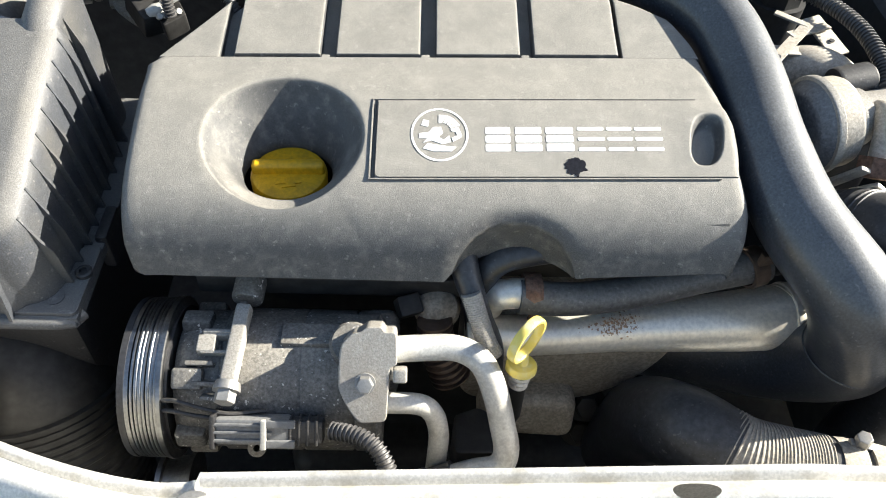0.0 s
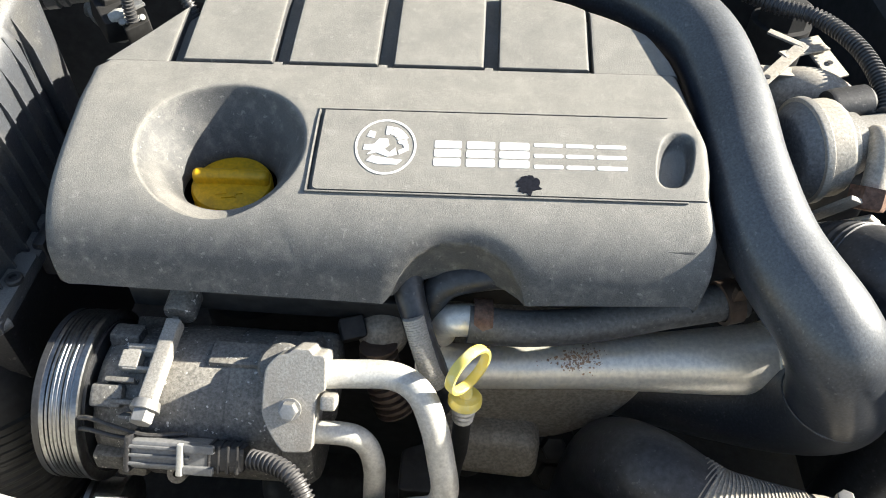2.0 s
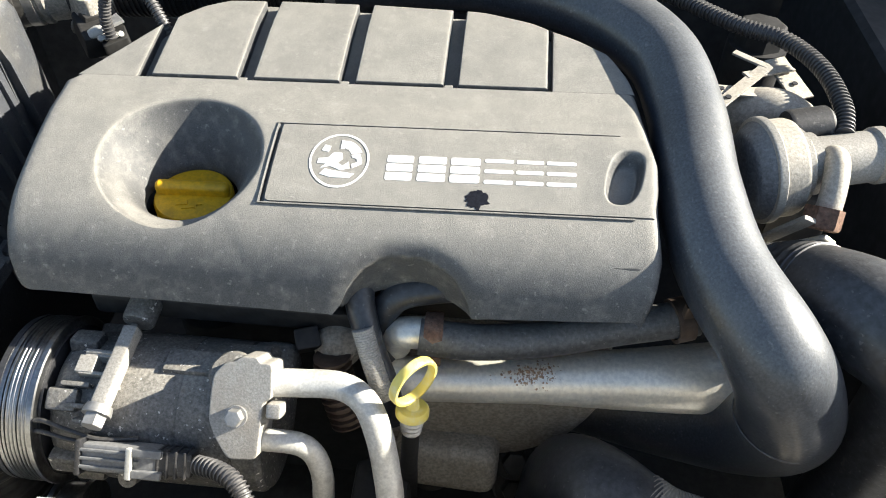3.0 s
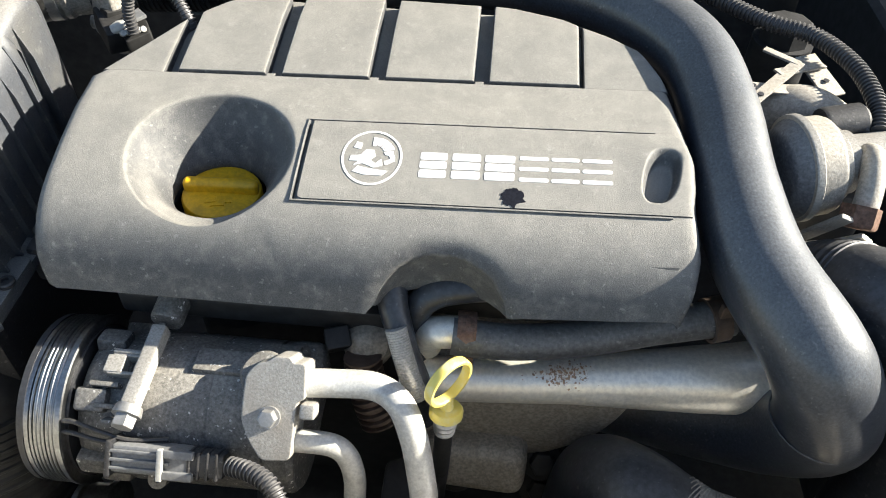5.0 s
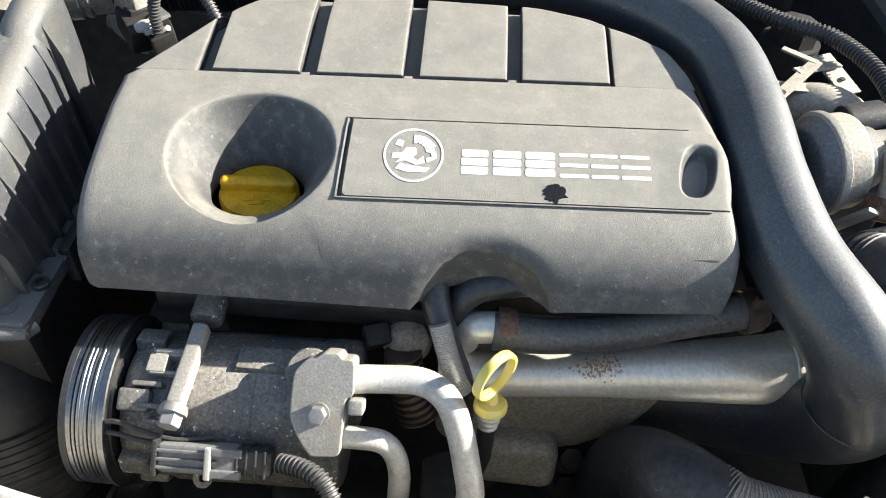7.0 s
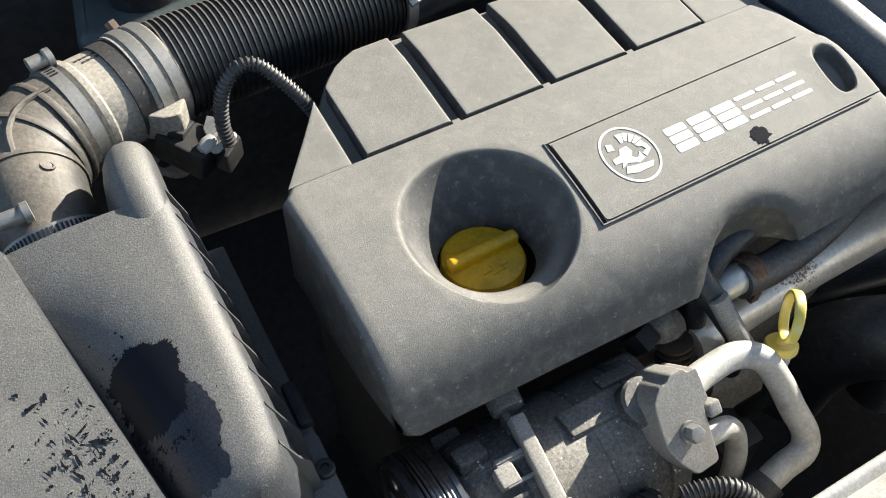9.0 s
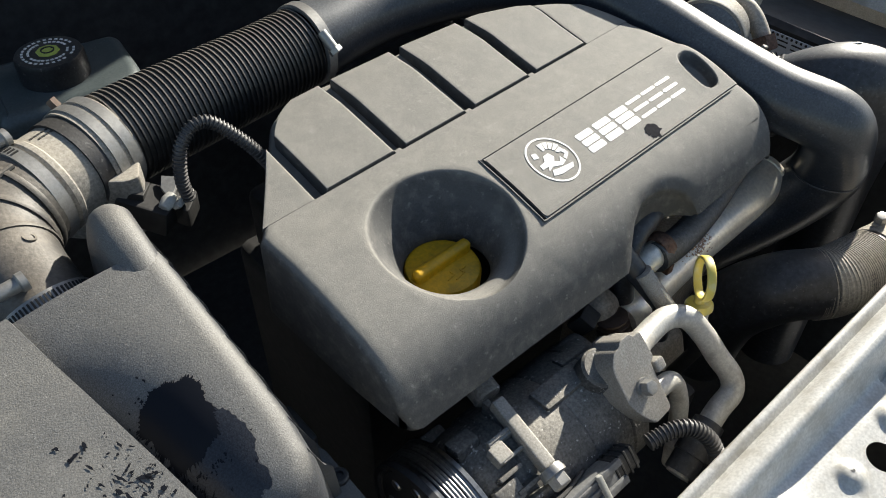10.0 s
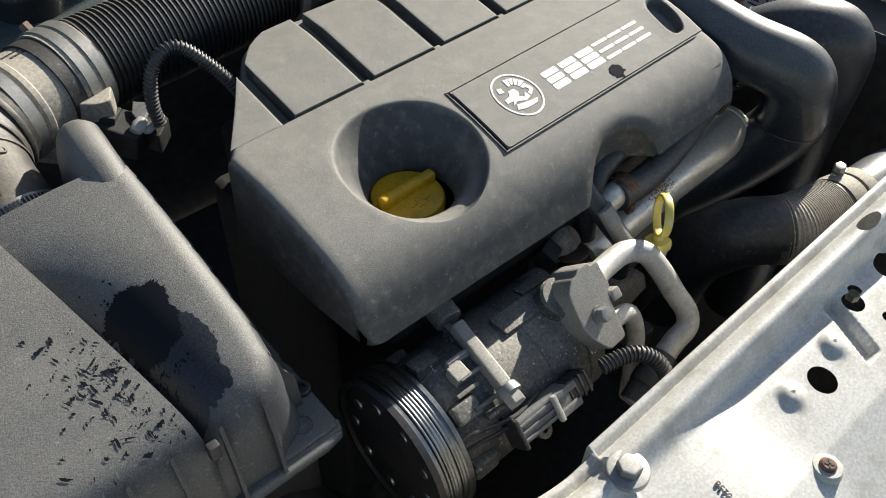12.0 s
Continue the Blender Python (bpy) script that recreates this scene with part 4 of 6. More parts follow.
    for q, w, hh in ((-0.0265, 0.004, 0.024),):
        sub_of("collar", box((w, hh, 0.02), cm @ pose(q, 0, 0), 0.0012), BLACK, plug, comp)
    sub_of("latch_bar", box((0.0042, 0.021, 0.0045), cm @ pose(0.0085, -0.0005, 0.0105), 0.001), LIGHT_CLIP, plug, comp, "pale latch clip")
    sub_of("latch", box((0.022, 0.0055, 0.004), cm @ pose(0.019, 0.007, 0.0100), 0.001), GREY_PLASTIC, plug, comp)
    sub_of("latch", box((0.022, 0.0055, 0.004), cm @ pose(0.019, -0.007, 0.0100), 0.001), GREY_PLASTIC, plug, comp)
    sub_of("plug_body", box((0.026, 0.017, 0.015), cm @ pose(0.036, 0, 0), 0.003), BLACK, plug, comp)
    for o in (0.026, 0.032, 0.038, 0.044):
        sub_of("seal_ring", box((0.0025, 0.0185, 0.0165), cm @ pose(o, 0, 0), 0.001), BLACK, plug, comp)
    sub("drain_boss", lathe([(0.0025, -0.01), (0.0065, -0.01), (0.0065, 0.004), (0.0025, 0.004)], (-0.117, 0.279, 0.8495), (0, -0.7, 0.7), 20, closed=True), CASTING, comp)
    # pipe flange block
    fo = Vector((-0.041, 0.299, 0.904))
    nrm, tdir = Vector((0, -0.70, 0.714)).normalized(), Vector((0, 0.714, 0.70)).normalized()
    fm = Matrix((Vector((1, 0, 0)), tdir, nrm)).transposed().to_4x4()
    fm.translation = fo - nrm * 0.034
    poly = rounded([(-0.0185, 0.012), (-0.0175, 0.026), (-0.010, 0.034), (-0.004, 0.035), (0.0, 0.0385), (0.0105, 0.0385), (0.0125, 0.0350), (0.0205, 0.0355), (0.0215, 0.0125), (0.0165, 0.0105), (0.0150, -0.027), (-0.004, -0.0285), (-0.013, -0.016), (-0.0185, -0.004)], 0.004, 3)
    fl = sub("pipe_flange", prism(poly, 0.031, fm, 0.0012), ALLOY, comp, "flat pale alloy pipe flange with one bolt")
    sub_of("flange_washer", lathe([(0, -0.004), (0.0072, -0.004), (0.0072, 0.0014), (0, 0.0014)], fo - nrm * 0.002, nrm, 24), STEEL, fl, comp)
    sub_of("flange_bolt", prism(hexagon(0.0060), 0.0085, frame_of(fo - nrm * 0.002, nrm), 0.0014), STEEL, fl, comp)
    sub_of("tail_clip", box((0.010, 0.010, 0.016), fm @ pose(0.0235, 0.005, 0.024), 0.002), ALLOY, fl, comp)
    sub("rear_boss", lathe([(0, -0.02), (0.016, -0.02), (0.016, 0.012), (0.014, 0.014), (0, 0.014)], (-0.052, 0.335, 0.893), (0, -0.3, 0.95), 28), CASTING, comp)
    sub("rear_cap", box((0.030, 0.060, 0.042), pose(-0.034, 0.352, 0.861), 0.009, 3), CASTING, comp)
    return comp


shift(build_compressor(), -0.003, 0.0055, -0.006)


# ---- pipes and hoses at the front ----
def whole(name, bm, mat, label, category, group=""):
    return tagged(part(name, bm, mat), label, category, group)


P1 = [(-0.027, 0.3240, 0.9080), (-0.020, 0.3258, 0.9072), (-0.005, 0.3290, 0.9045), (0.022, 0.3300, 0.9035), (0.0395, 0.3215, 0.8990), (0.0500, 0.3080, 0.8820), (0.0565, 0.2930, 0.8625), (0.0600, 0.2790, 0.8490), (0.0540, 0.2710, 0.8400), (0.036, 0.2700, 0.8330), (0.014, 0.2670, 0.8230), (-0.02, 0.262, 0.805)]
P2 = [(-0.045, 0.299, 0.879), (-0.025, 0.3005, 0.8776), (-0.003, 0.3015, 0.8740), (0.0070, 0.2995, 0.8640), (0.0115, 0.2945, 0.8470), (0.0115, 0.2890, 0.8250), (0.009, 0.280, 0.77)]
ac1 = thing("refrigerant_pipe", (0.0, 0.24, 0.80), "thick pale aluminium refrigerant pipe bent down towards the front panel", "pipe", "refrigerant pipes")
sub("tube", tube(P1, 0.0094, 8, 24), PIPE_ALU, ac1)
sub("sleeve", tube([(0.024, 0.2685, 0.8275), (0.012, 0.2665, 0.822), (-0.018, 0.262, 0.806)], 0.0125, 4, 20), RUBBER, ac1, "black rubber sleeve")
for k in range(4):
    c = Vector((0.004, 0.2650, 0.8180)) - Vector((0.018, 0.0035, 0.009)) * (0.12 * k)
    sub("crimp_ring", lathe([(0.0105, -0.0015), (0.0142, -0.0015), (0.0142, 0.0015), (0.0105, 0.0015)], c, (0.9, 0.13, 0.48), 24, closed=True), BLACK, ac1)
ac2 = thing("refrigerant_pipe", (0.02, 0.265, 0.78), "thin pale aluminium refrigerant pipe bent downwards", "pipe", "refrigerant pipes")
sub("tube", tube(P2, 0.0076, 8, 22), PIPE_ALU, ac2)

for pipe in (ac1, ac2):
    shift(pipe, -0.003, 0.0045, -0.005)

# dipstick with its ring
dip = thing("dipstick", (0.066, 0.325, 0.86), "bright yellow plastic oil dipstick with a ring handle", "dipstick")
rn = Vector((-0.74, 0.67, 0.0)).normalized()
rc = Vector((0.0670, 0.335, 0.9105))
bm = bmesh.new()
seg, nrg = 16, 44
rings = []
e1 = Vector((0, 0, 1))
e2 = rn.cross(e1)
for k in range(nrg):
    a = 2 * math.pi * k / nrg
    od = (e1 * math.cos(a) + e2 * math.sin(a)).normalized()
    ring_pts = []
    for j in range(seg):
        b = 2 * math.pi * j / seg
        cu, cv = math.cos(b), math.sin(b)
        ring_pts.append(bm.verts.new(rc + od * (0.0170 + 0.0017 * math.copysign(abs(cu) ** 0.6, cu)) + rn * (0.0036 * math.copysign(abs(cv) ** 0.6, cv))))
    rings.append(ring_pts)
for i in range(nrg):
    for j in range(seg):
        bm.faces.new((rings[i][j], rings[i][(j + 1) % seg], rings[(i + 1) % nrg][(j + 1) % seg], rings[(i + 1) % nrg][j]))
sub("ring_handle", bm, DIP_YELLOW, dip)
base = rc - e1 * 0.0185 + Vector((0, -0.001, 0))
low = base - Vector((0.03, 0.22, 0.97)).normalized() * 0.026
sub("stem", sweep(bmesh.new(), [base + e1 * 0.002, base.lerp(low, 0.35)], [0.0038, 0.0050], 12), DIP_YELLOW, dip)
dn = (base - low).normalized()
c = base.lerp(low, 0.42)
sub("collar", lathe([(0, -0.004), (0.0098, -0.004), (0.0115, -0.0025), (0.0115, 0.0015), (0.0100, 0.0035), (0, 0.0042)], c, dn, 28), DIP_YELLOW, dip)
for k in range(3):
    sub("seal_ring", lathe([(0, -0.0018), (0.0078 - k * 0.0006, -0.0018), (0.0086 - k * 0.0006, 0), (0.0078 - k * 0.0006, 0.0018), (0, 0.0018)], c - dn * (0.0085 + 0.0045 * k), dn, 24), PIPE_ALU, dip)
whole("dipstick_tube", sweep(bmesh.new(), [c - dn * 0.012, c - dn * 0.05, c - dn * 0.09 + Vector((0.0, 0.02, 0)), c - dn * 0.16 + Vector((0, 0.05, 0))], 0.0062, 16), CAVITY, "black steel dipstick guide tube", "tube")

# exhaust gas cooler pipe
EG = [(0.030, 0.377, 0.851), (0.048, 0.378, 0.851), (0.094, 0.384, 0.846), (0.153, 0.390, 0.847), (0.209, 0.396, 0.847), (0.251, 0.400, 0.848), (0.290, 0.405, 0.848), (0.2915, 0.405, 0.848), (0.2985, 0.406, 0.848)]
egr_pipe = thing("gas_cooler_pipe", (0.17, 0.39, 0.835), "stained stainless steel gas cooler tube with rust patches", "pipe")
sub("tube", tube(EG, [0.0165, 0.0165, 0.0164, 0.0181, 0.0222, 0.0252, 0.0276, 0.0284, 0.0284], 8, 40), STEEL_TUBE, egr_pipe)
sub("end_flange", lathe([(0.02, -0.002), (0.0292, -0.002), (0.0298, 0.0), (0.0292, 0.004), (0.02, 0.004)], (0.294, 0.4052, 0.848), (1, 0.1, 0.0), 40, closed=True), STEEL_TUBE, egr_pipe)
random.seed(3)
pm = bmesh.new()
for k in range(300):
    x = random.gauss(0.148, 0.0095)
    ang = radians(random.gauss(24, 13))
    r = float(np.interp(x, [0.094, 0.153, 0.209], [0.0164, 0.0181, 0.0222])) + 0.0002
    yc, zc = float(np.interp(x, [0.094, 0.153, 0.209], [0.384, 0.390, 0.396])), 0.847
    c = Vector((x, yc - r * math.sin(ang), zc + r * math.cos(ang)))
    nn = Vector((0, -math.sin(ang), math.cos(ang)))
    s = 0.0002 + 0.0010 * random.random() ** 2
    mm = frame_of(c - nn * 0.0004, nn)
    prism([(s * random.uniform(0.5, 1.2) * math.cos(t), s * random.uniform(0.5, 1.1) * math.sin(t)) for t in [2 * math.pi * q / 9 for q in range(9)]], 0.0005, mm, bm=pm)
sub("rust_patch", pm, RUST_BLOOM, egr_pipe, "orange-brown rust bloom")

# rubber coolant hose with its metal elbow and clamps
ch = thing("coolant_hose", (0.15, 0.39, 0.89), "grey-black rubber coolant hose on a metal elbow with rusty clamps", "hose")
sub("hose", tube([(0.066, 0.3805, 0.9000), (0.1057, 0.3810, 0.8978), (0.1537, 0.3880, 0.8990), (0.2054, 0.3995, 0.9040), (0.24, 0.4075, 0.907), (0.2585, 0.412, 0.9090)], [0.0133, 0.0128, 0.0126, 0.0124, 0.0132, 0.0142], 8, 28), COOLANT, ch)
sub("elbow", tube([(0.072, 0.3835, 0.9005), (0.060, 0.3830, 0.9000), (0.051, 0.3845, 0.896), (0.0475, 0.389, 0.886), (0.047, 0.394, 0.870)], 0.0115, 8, 28), STEEL_TUBE, ch)
cl = sub("clamp", lathe([(0.013, -0.0065), (0.0152, -0.0065), (0.0158, 0), (0.0152, 0.0065), (0.013, 0.0065)], (0.0755, 0.3838, 0.9000), (1, 0.02, -0.03), 36, closed=True), RUST, ch, "rusty steel hose clamp")
sub_of("clamp_ear", box((0.008, 0.006, 0.010), pose(0.078, 0.372, 0.886), 0.0012), RUST, cl, ch)
sub("clamp", lathe([(0.0135, -0.006), (0.0162, -0.006), (0.0162, 0.006), (0.0135, 0.006)], (0.2475, 0.4085, 0.908), (1, 0.3, 0.1), 36, closed=True), BELLOWS, ch, "dull spring clamp")
sub("clamp_ear", box((0.014, 0.005, 0.012), pose(0.252, 0.402, 0.926, 0, 0, 15), 0.001), BELLOWS, ch)
sub("stub", tube([(0.262, 0.4125, 0.9095), (0.285, 0.418, 0.911), (0.31, 0.43, 0.91)], 0.0115, 6, 20), CAVITY, ch)

# loop of black hose and silver stub below the arch
whole("vacuum_hose", tube([(0.040, 0.385, 0.850), (0.0365, 0.388, 0.885), (0.040, 0.392, 0.910), (0.052, 0.396, 0.924), (0.075, 0.400, 0.929), (0.100, 0.408, 0.924), (0.125, 0.42, 0.91)], 0.0105, 8, 20), RUBBER, "black rubber hose looping below the cover", "hose")
whole("breather_hose", tube([(0.022, 0.410, 0.935), (0.024, 0.388, 0.925), (0.030, 0.374, 0.912), (0.038, 0.362, 0.895), (0.047, 0.352, 0.875), (0.05, 0.35, 0.84)], [0.0105, 0.0105, 0.0095, 0.0088, 0.0085, 0.0085], 8, 18), RUBBER, "ribbed black rubber breather hose", "hose")
# pale alloy colour imitates sunlight on this stretch of black hose
whole("breather_sleeve", corrugate([(0.0285, 0.3690, 0.9180), (0.034, 0.3600, 0.904), (0.041, 0.350, 0.888), (0.048, 0.344, 0.875)], 0.0076, 0.0018, 0.0003, 18), ALLOY, "ribbed sleeve on a thin hose, its grey standing in for sunlight", "sleeve")
whole("turbo_hose_lower", corrugate([(0.004, 0.372, 0.880), (0.006, 0.366, 0.862), (0.013, 0.358, 0.845), (0.02, 0.352, 0.828)], (0.0135, 0.0165), 0.0052, 0.003, 24), BELLOWS, "brown heat-stained metal bellows joint", "bellows")
sn = thing("sensor", (0.004, 0.392, 0.86), "brown stained round sensor with a square black plug", "sensor")
sub("body", lathe([(0, -0.014), (0.015, -0.012), (0.0185, -0.002), (0.017, 0.008), (0.010, 0.0145), (0, 0.016)], (0.006, 0.388, 0.874), (-0.2, -0.6, 0.75), 36), BLOCK, sn)
sub("plug", box((0.018, 0.016, 0.020), pose(-0.016, 0.384, 0.880, 30, 0, 20), 0.002), CAVITY, sn)
whole("lower_bracket", prism(rounded([(-0.02, -0.02), (0.02, -0.02), (0.022, 0.01), (0.0, 0.022), (-0.02, 0.014)], 0.005), 0.05, pose(0.043, 0.325, 0.745), 0.003), CAVITY, "black steel bracket beside the pipes", "bracket")

# connector conduit from the compressor plug
whole("wiring_conduit", corrugate([(-0.066, 0.281, 0.876), (-0.050, 0.276, 0.880), (-0.036, 0.268, 0.880), (-0.027, 0.256, 0.872), (-0.025, 0.246, 0.858), (-0.026, 0.240, 0.835), (-0.03, 0.238, 0.79)], 0.0064, 0.0031, 0.0014, 18), CONDUIT, "dusty black ribbed wiring conduit", "conduit", "wiring conduits")


# ---- charge air hose over and beside the engine ----
HOSE = [(-0.045, 0.704, 1.003), (0.03, 0.712, 1.004), (0.1093, 0.699, 1.006), (0.1797, 0.664, 1.006), (0.2315, 0.6085, 1.001), (0.2486, 0.544, 0.9893), (0.2515, 0.4715, 0.9774), (0.2616, 0.4099, 0.9637), (0.2880, 0.3590, 0.9475), (0.3102, 0.352, 0.9100), (0.3215, 0.3570, 0.8689), (0.308, 0.385, 0.817), (0.260, 0.420, 0.776), (0.20, 0.448, 0.752), (0.12, 0.460, 0.740)]
charge = thing("charge_air_hose", (0.2, 0.40, 0.78), "large smooth black rubber air hose curving round the engine cover", "hose")
sub("hose", tube(HOSE, [0.035, 0.033, 0.031, 0.03, 0.0292, 0.0286, 0.0288, 0.0301, 0.0312, 0.0335, 0.0346, 0.0358, 0.036, 0.035, 0.034], 10, 40), CHARGE, charge)
# mould seam round the lower bend
sm = frame_of((0.3175, 0.3535, 0.885), (0.30, 0.05, -0.95))
sub("mould_seam", sweep(bmesh.new(), [sm @ Vector((0.0340 * math.cos(a), 0.0340 * math.sin(a), 0.004 * math.cos(2 * a))) for a in lin(0, 2 * math.pi, 49)], 0.0007, 6, False), CHARGE, charge)
sub("end_clamp", lathe([(0.033, -0.0045), (0.0378, -0.0045), (0.0378, 0.0045), (0.033, 0.0045)], (-0.050, 0.7035, 1.002), (1, 0.12, 0), 48, closed=True), STEEL, charge, "steel worm-drive hose clamp")
for k in range(12):
    a = radians(-30 + 7 * k)
    sub("clamp_slot", box((0.0055, 0.0016, 0.0008), frame_of((-0.050, 0.7035, 1.002), (1, 0.12, 0)) @ pose(0.0379 * math.cos(a), 0.0379 * math.sin(a), 0) @ pose(0, 0, 0, 0, 90, 0) @ pose(0, 0, 0, -math.degrees(a), 0, 0)), CAVITY, charge)
sub("clamp_screw", sweep(bmesh.new(), [(-0.052, 0.672, 1.028), (-0.048, 0.661, 1.016)], 0.0046, 12), STEEL, charge)
sub("screw_head", prism(hexagon(0.0062), 0.005, frame_of((-0.048, 0.661, 1.016), (0.3, -0.7, -0.7)), 0.001), STEEL, charge)

# ---- intake hose and air-flow housing ----
intake = thing("intake_hose", (-0.14, 0.67, 0.97), "black corrugated intake hose with steel worm clamps", "hose")
sub("bellows", corrugate([(-0.056, 0.7030, 1.002), (-0.10, 0.698, 1.0), (-0.155, 0.692, 1.0), (-0.21, 0.686, 1.0), (-0.244, 0.681, 1.0)], (0.0355, 0.0365, 0.0375, 0.0375), 0.0046, 0.0020, 48), CORRUGATED, intake)
sub("cuff", lathe([(0.030, -0.014), (0.0385, -0.014), (0.0385, 0.012), (0.030, 0.012)], (-0.256, 0.6785, 1.0), (1, 0.33, 0), 48, closed=True), MAF_GREY, intake)
for off in (-0.006, 0.006):
    sub("clamp_band", lathe([(0.0372, -0.0042), (0.0396, -0.0042), (0.0396, 0.0042), (0.0372, 0.0042)], Vector((-0.256, 0.6785, 1.0)) + Vector((1, 0.33, 0)).normalized() * off, (1, 0.33, 0), 56, closed=True), STEEL, intake)
sub("clamp_screw", prism(hexagon(0.0046), 0.009, frame_of((-0.2615, 0.7165, 1.0200), (-0.3, 0.6, 0.75)), 0.001), BELLOWS, intake)
maf = thing("airflow_housing", (-0.30, 0.63, 0.97), "dusty grey air-flow sensor housing with hose clamps", "air duct")
ax = Vector((-0.065, -0.024, 0.0)).normalized()
o = Vector((-0.264, 0.6755, 1.0))
sub("barrel", lathe([(0.030, 0.0), (0.0355, 0.0), (0.0355, 0.036), (0.0375, 0.038), (0.0375, 0.042), (0.0355, 0.044), (0.0355, 0.060), (0.030, 0.060)], o, ax, 48), MAF_GREY, maf)
sub("sensor_box", prism(rounded([(-0.282, 0.668), (-0.2527, 0.6720), (-0.2376, 0.6430), (-0.2460, 0.6260), (-0.2560, 0.6270), (-0.2740, 0.6410)], 0.003, 2), 0.020, pose(0, 0, 0.982), 0.002), MAF_GREY, maf, "dusty tan sensor box beside the barrel")
sub("seal_ring", lathe([(0.034, 0.004), (0.0374, 0.004), (0.0374, 0.0185), (0.034, 0.0185)], o, ax, 48, closed=True), BLACK, maf)
side = ax.cross(Vector((0, 0, 1))).normalized()
for row in range(2):
    for k in range(6 - row):
        f = 0.10 - 0.14 * row
        nn = (Vector((0, 0, 1)) * math.cos(f) + side * math.sin(f)).normalized()
        c = o + ax * (0.016 + 0.0033 * k) + nn * 0.0356
        m = Matrix((ax, nn.cross(ax), nn)).transposed().to_4x4()
        m.translation = c
        sub("worn_print", box((0.0022, 0.0018, 0.0004), m), SMEAR, maf)
sub("clamp_band", lathe([(0.034, 0.046), (0.0382, 0.046), (0.0382, 0.055), (0.034, 0.055)], o, ax, 48, closed=True), STEEL, maf)
for k in range(14):
    a = radians(-60 + 5 * k)
    fm = frame_of(o + ax * 0.0505, ax)
    sub("clamp_slot", box((0.0014, 0.0008, 0.0055), fm @ pose(0.0381 * math.sin(a), 0.0383 * math.cos(a), 0) @ pose(0, 0, 0, 0, 0, -math.degrees(a)), 0.0), CAVITY, maf)
sub("clamp_screw", lathe([(0, -0.008), (0.0048, -0.008), (0.0048, 0.003), (0.0062, 0.004), (0.0062, 0.008), (0, 0.008)], o + ax * 0.0505 + Vector((-0.004, 0.012, 0.041)), (1, 0.3, 0), 16), STEEL, maf)
sub("elbow", tube([(-0.314, 0.656, 1.0), (-0.334, 0.643, 0.999), (-0.346, 0.620, 0.998), (-0.347, 0.590, 0.995), (-0.343, 0.548, 0.985)], [0.0365, 0.0370, 0.0350, 0.0310, 0.0285], 8, 40), DUCT, maf, "dusty dark elbow with moulded ribs")
for c, d, r in (((-0.326, 0.6485, 0.9995), (-0.9, -0.5, 0), 0.0370), ((-0.342, 0.630, 0.9985), (-0.6, -0.8, 0), 0.0358), ((-0.3475, 0.603, 0.9965), (0.0, -1.0, -0.1), 0.0324)):
    sub("elbow_rib", lathe([(r - 0.003, -0.0022), (r + 0.0012, -0.0022), (r + 0.0018, 0), (r + 0.0012, 0.0022), (r - 0.003, 0.0022)], c, d, 48, closed=True), DUCT, maf)
sub("elbow_web", tube([(-0.316, 0.645, 1.036), (-0.334, 0.636, 1.0355), (-0.345, 0.618, 1.0335), (-0.347, 0.600, 1.0285)], 0.0022, 6, 8), DUCT, maf)
sub("sight_ring", lathe([(0.0030, 0), (0.0043, 0), (0.0043, 0.0012), (0.0030, 0.0012)], (-0.332, 0.588, 1.0215), (0.45, 0.0, 0.88), 20, closed=True), DUCT, maf)
oc = Vector((-0.3440, 0.5560, 0.9880))
od = Vector((0.08, -0.85, -0.5)).normalized()
sub("outlet_clamp", lathe([(0.026, -0.0045), (0.0305, -0.0045), (0.0305, 0.0045), (0.026, 0.0045)], oc, od, 48, closed=True), STEEL, maf)
for k in range(30):
    a = radians(-75 + 5 * k)
    fm = frame_of(oc, od)
    sub("clamp_slot", box((0.0013, 0.0009, 0.0052), fm @ pose(0.0305 * math.sin(a), 0.0305 * math.cos(a), 0) @ pose(0, 0, 0, 0, 0, -math.degrees(a)), 0.0), CAVITY, maf)
sub("outlet_screw", lathe([(0, -0.009), (0.0048, -0.009), (0.0048, 0.004), (0.0062, 0.005), (0.0062, 0.009), (0, 0.009)], oc + Vector((-0.012, -0.004, 0.0345)), (1, 0.1, 0.0), 18), STEEL, maf)

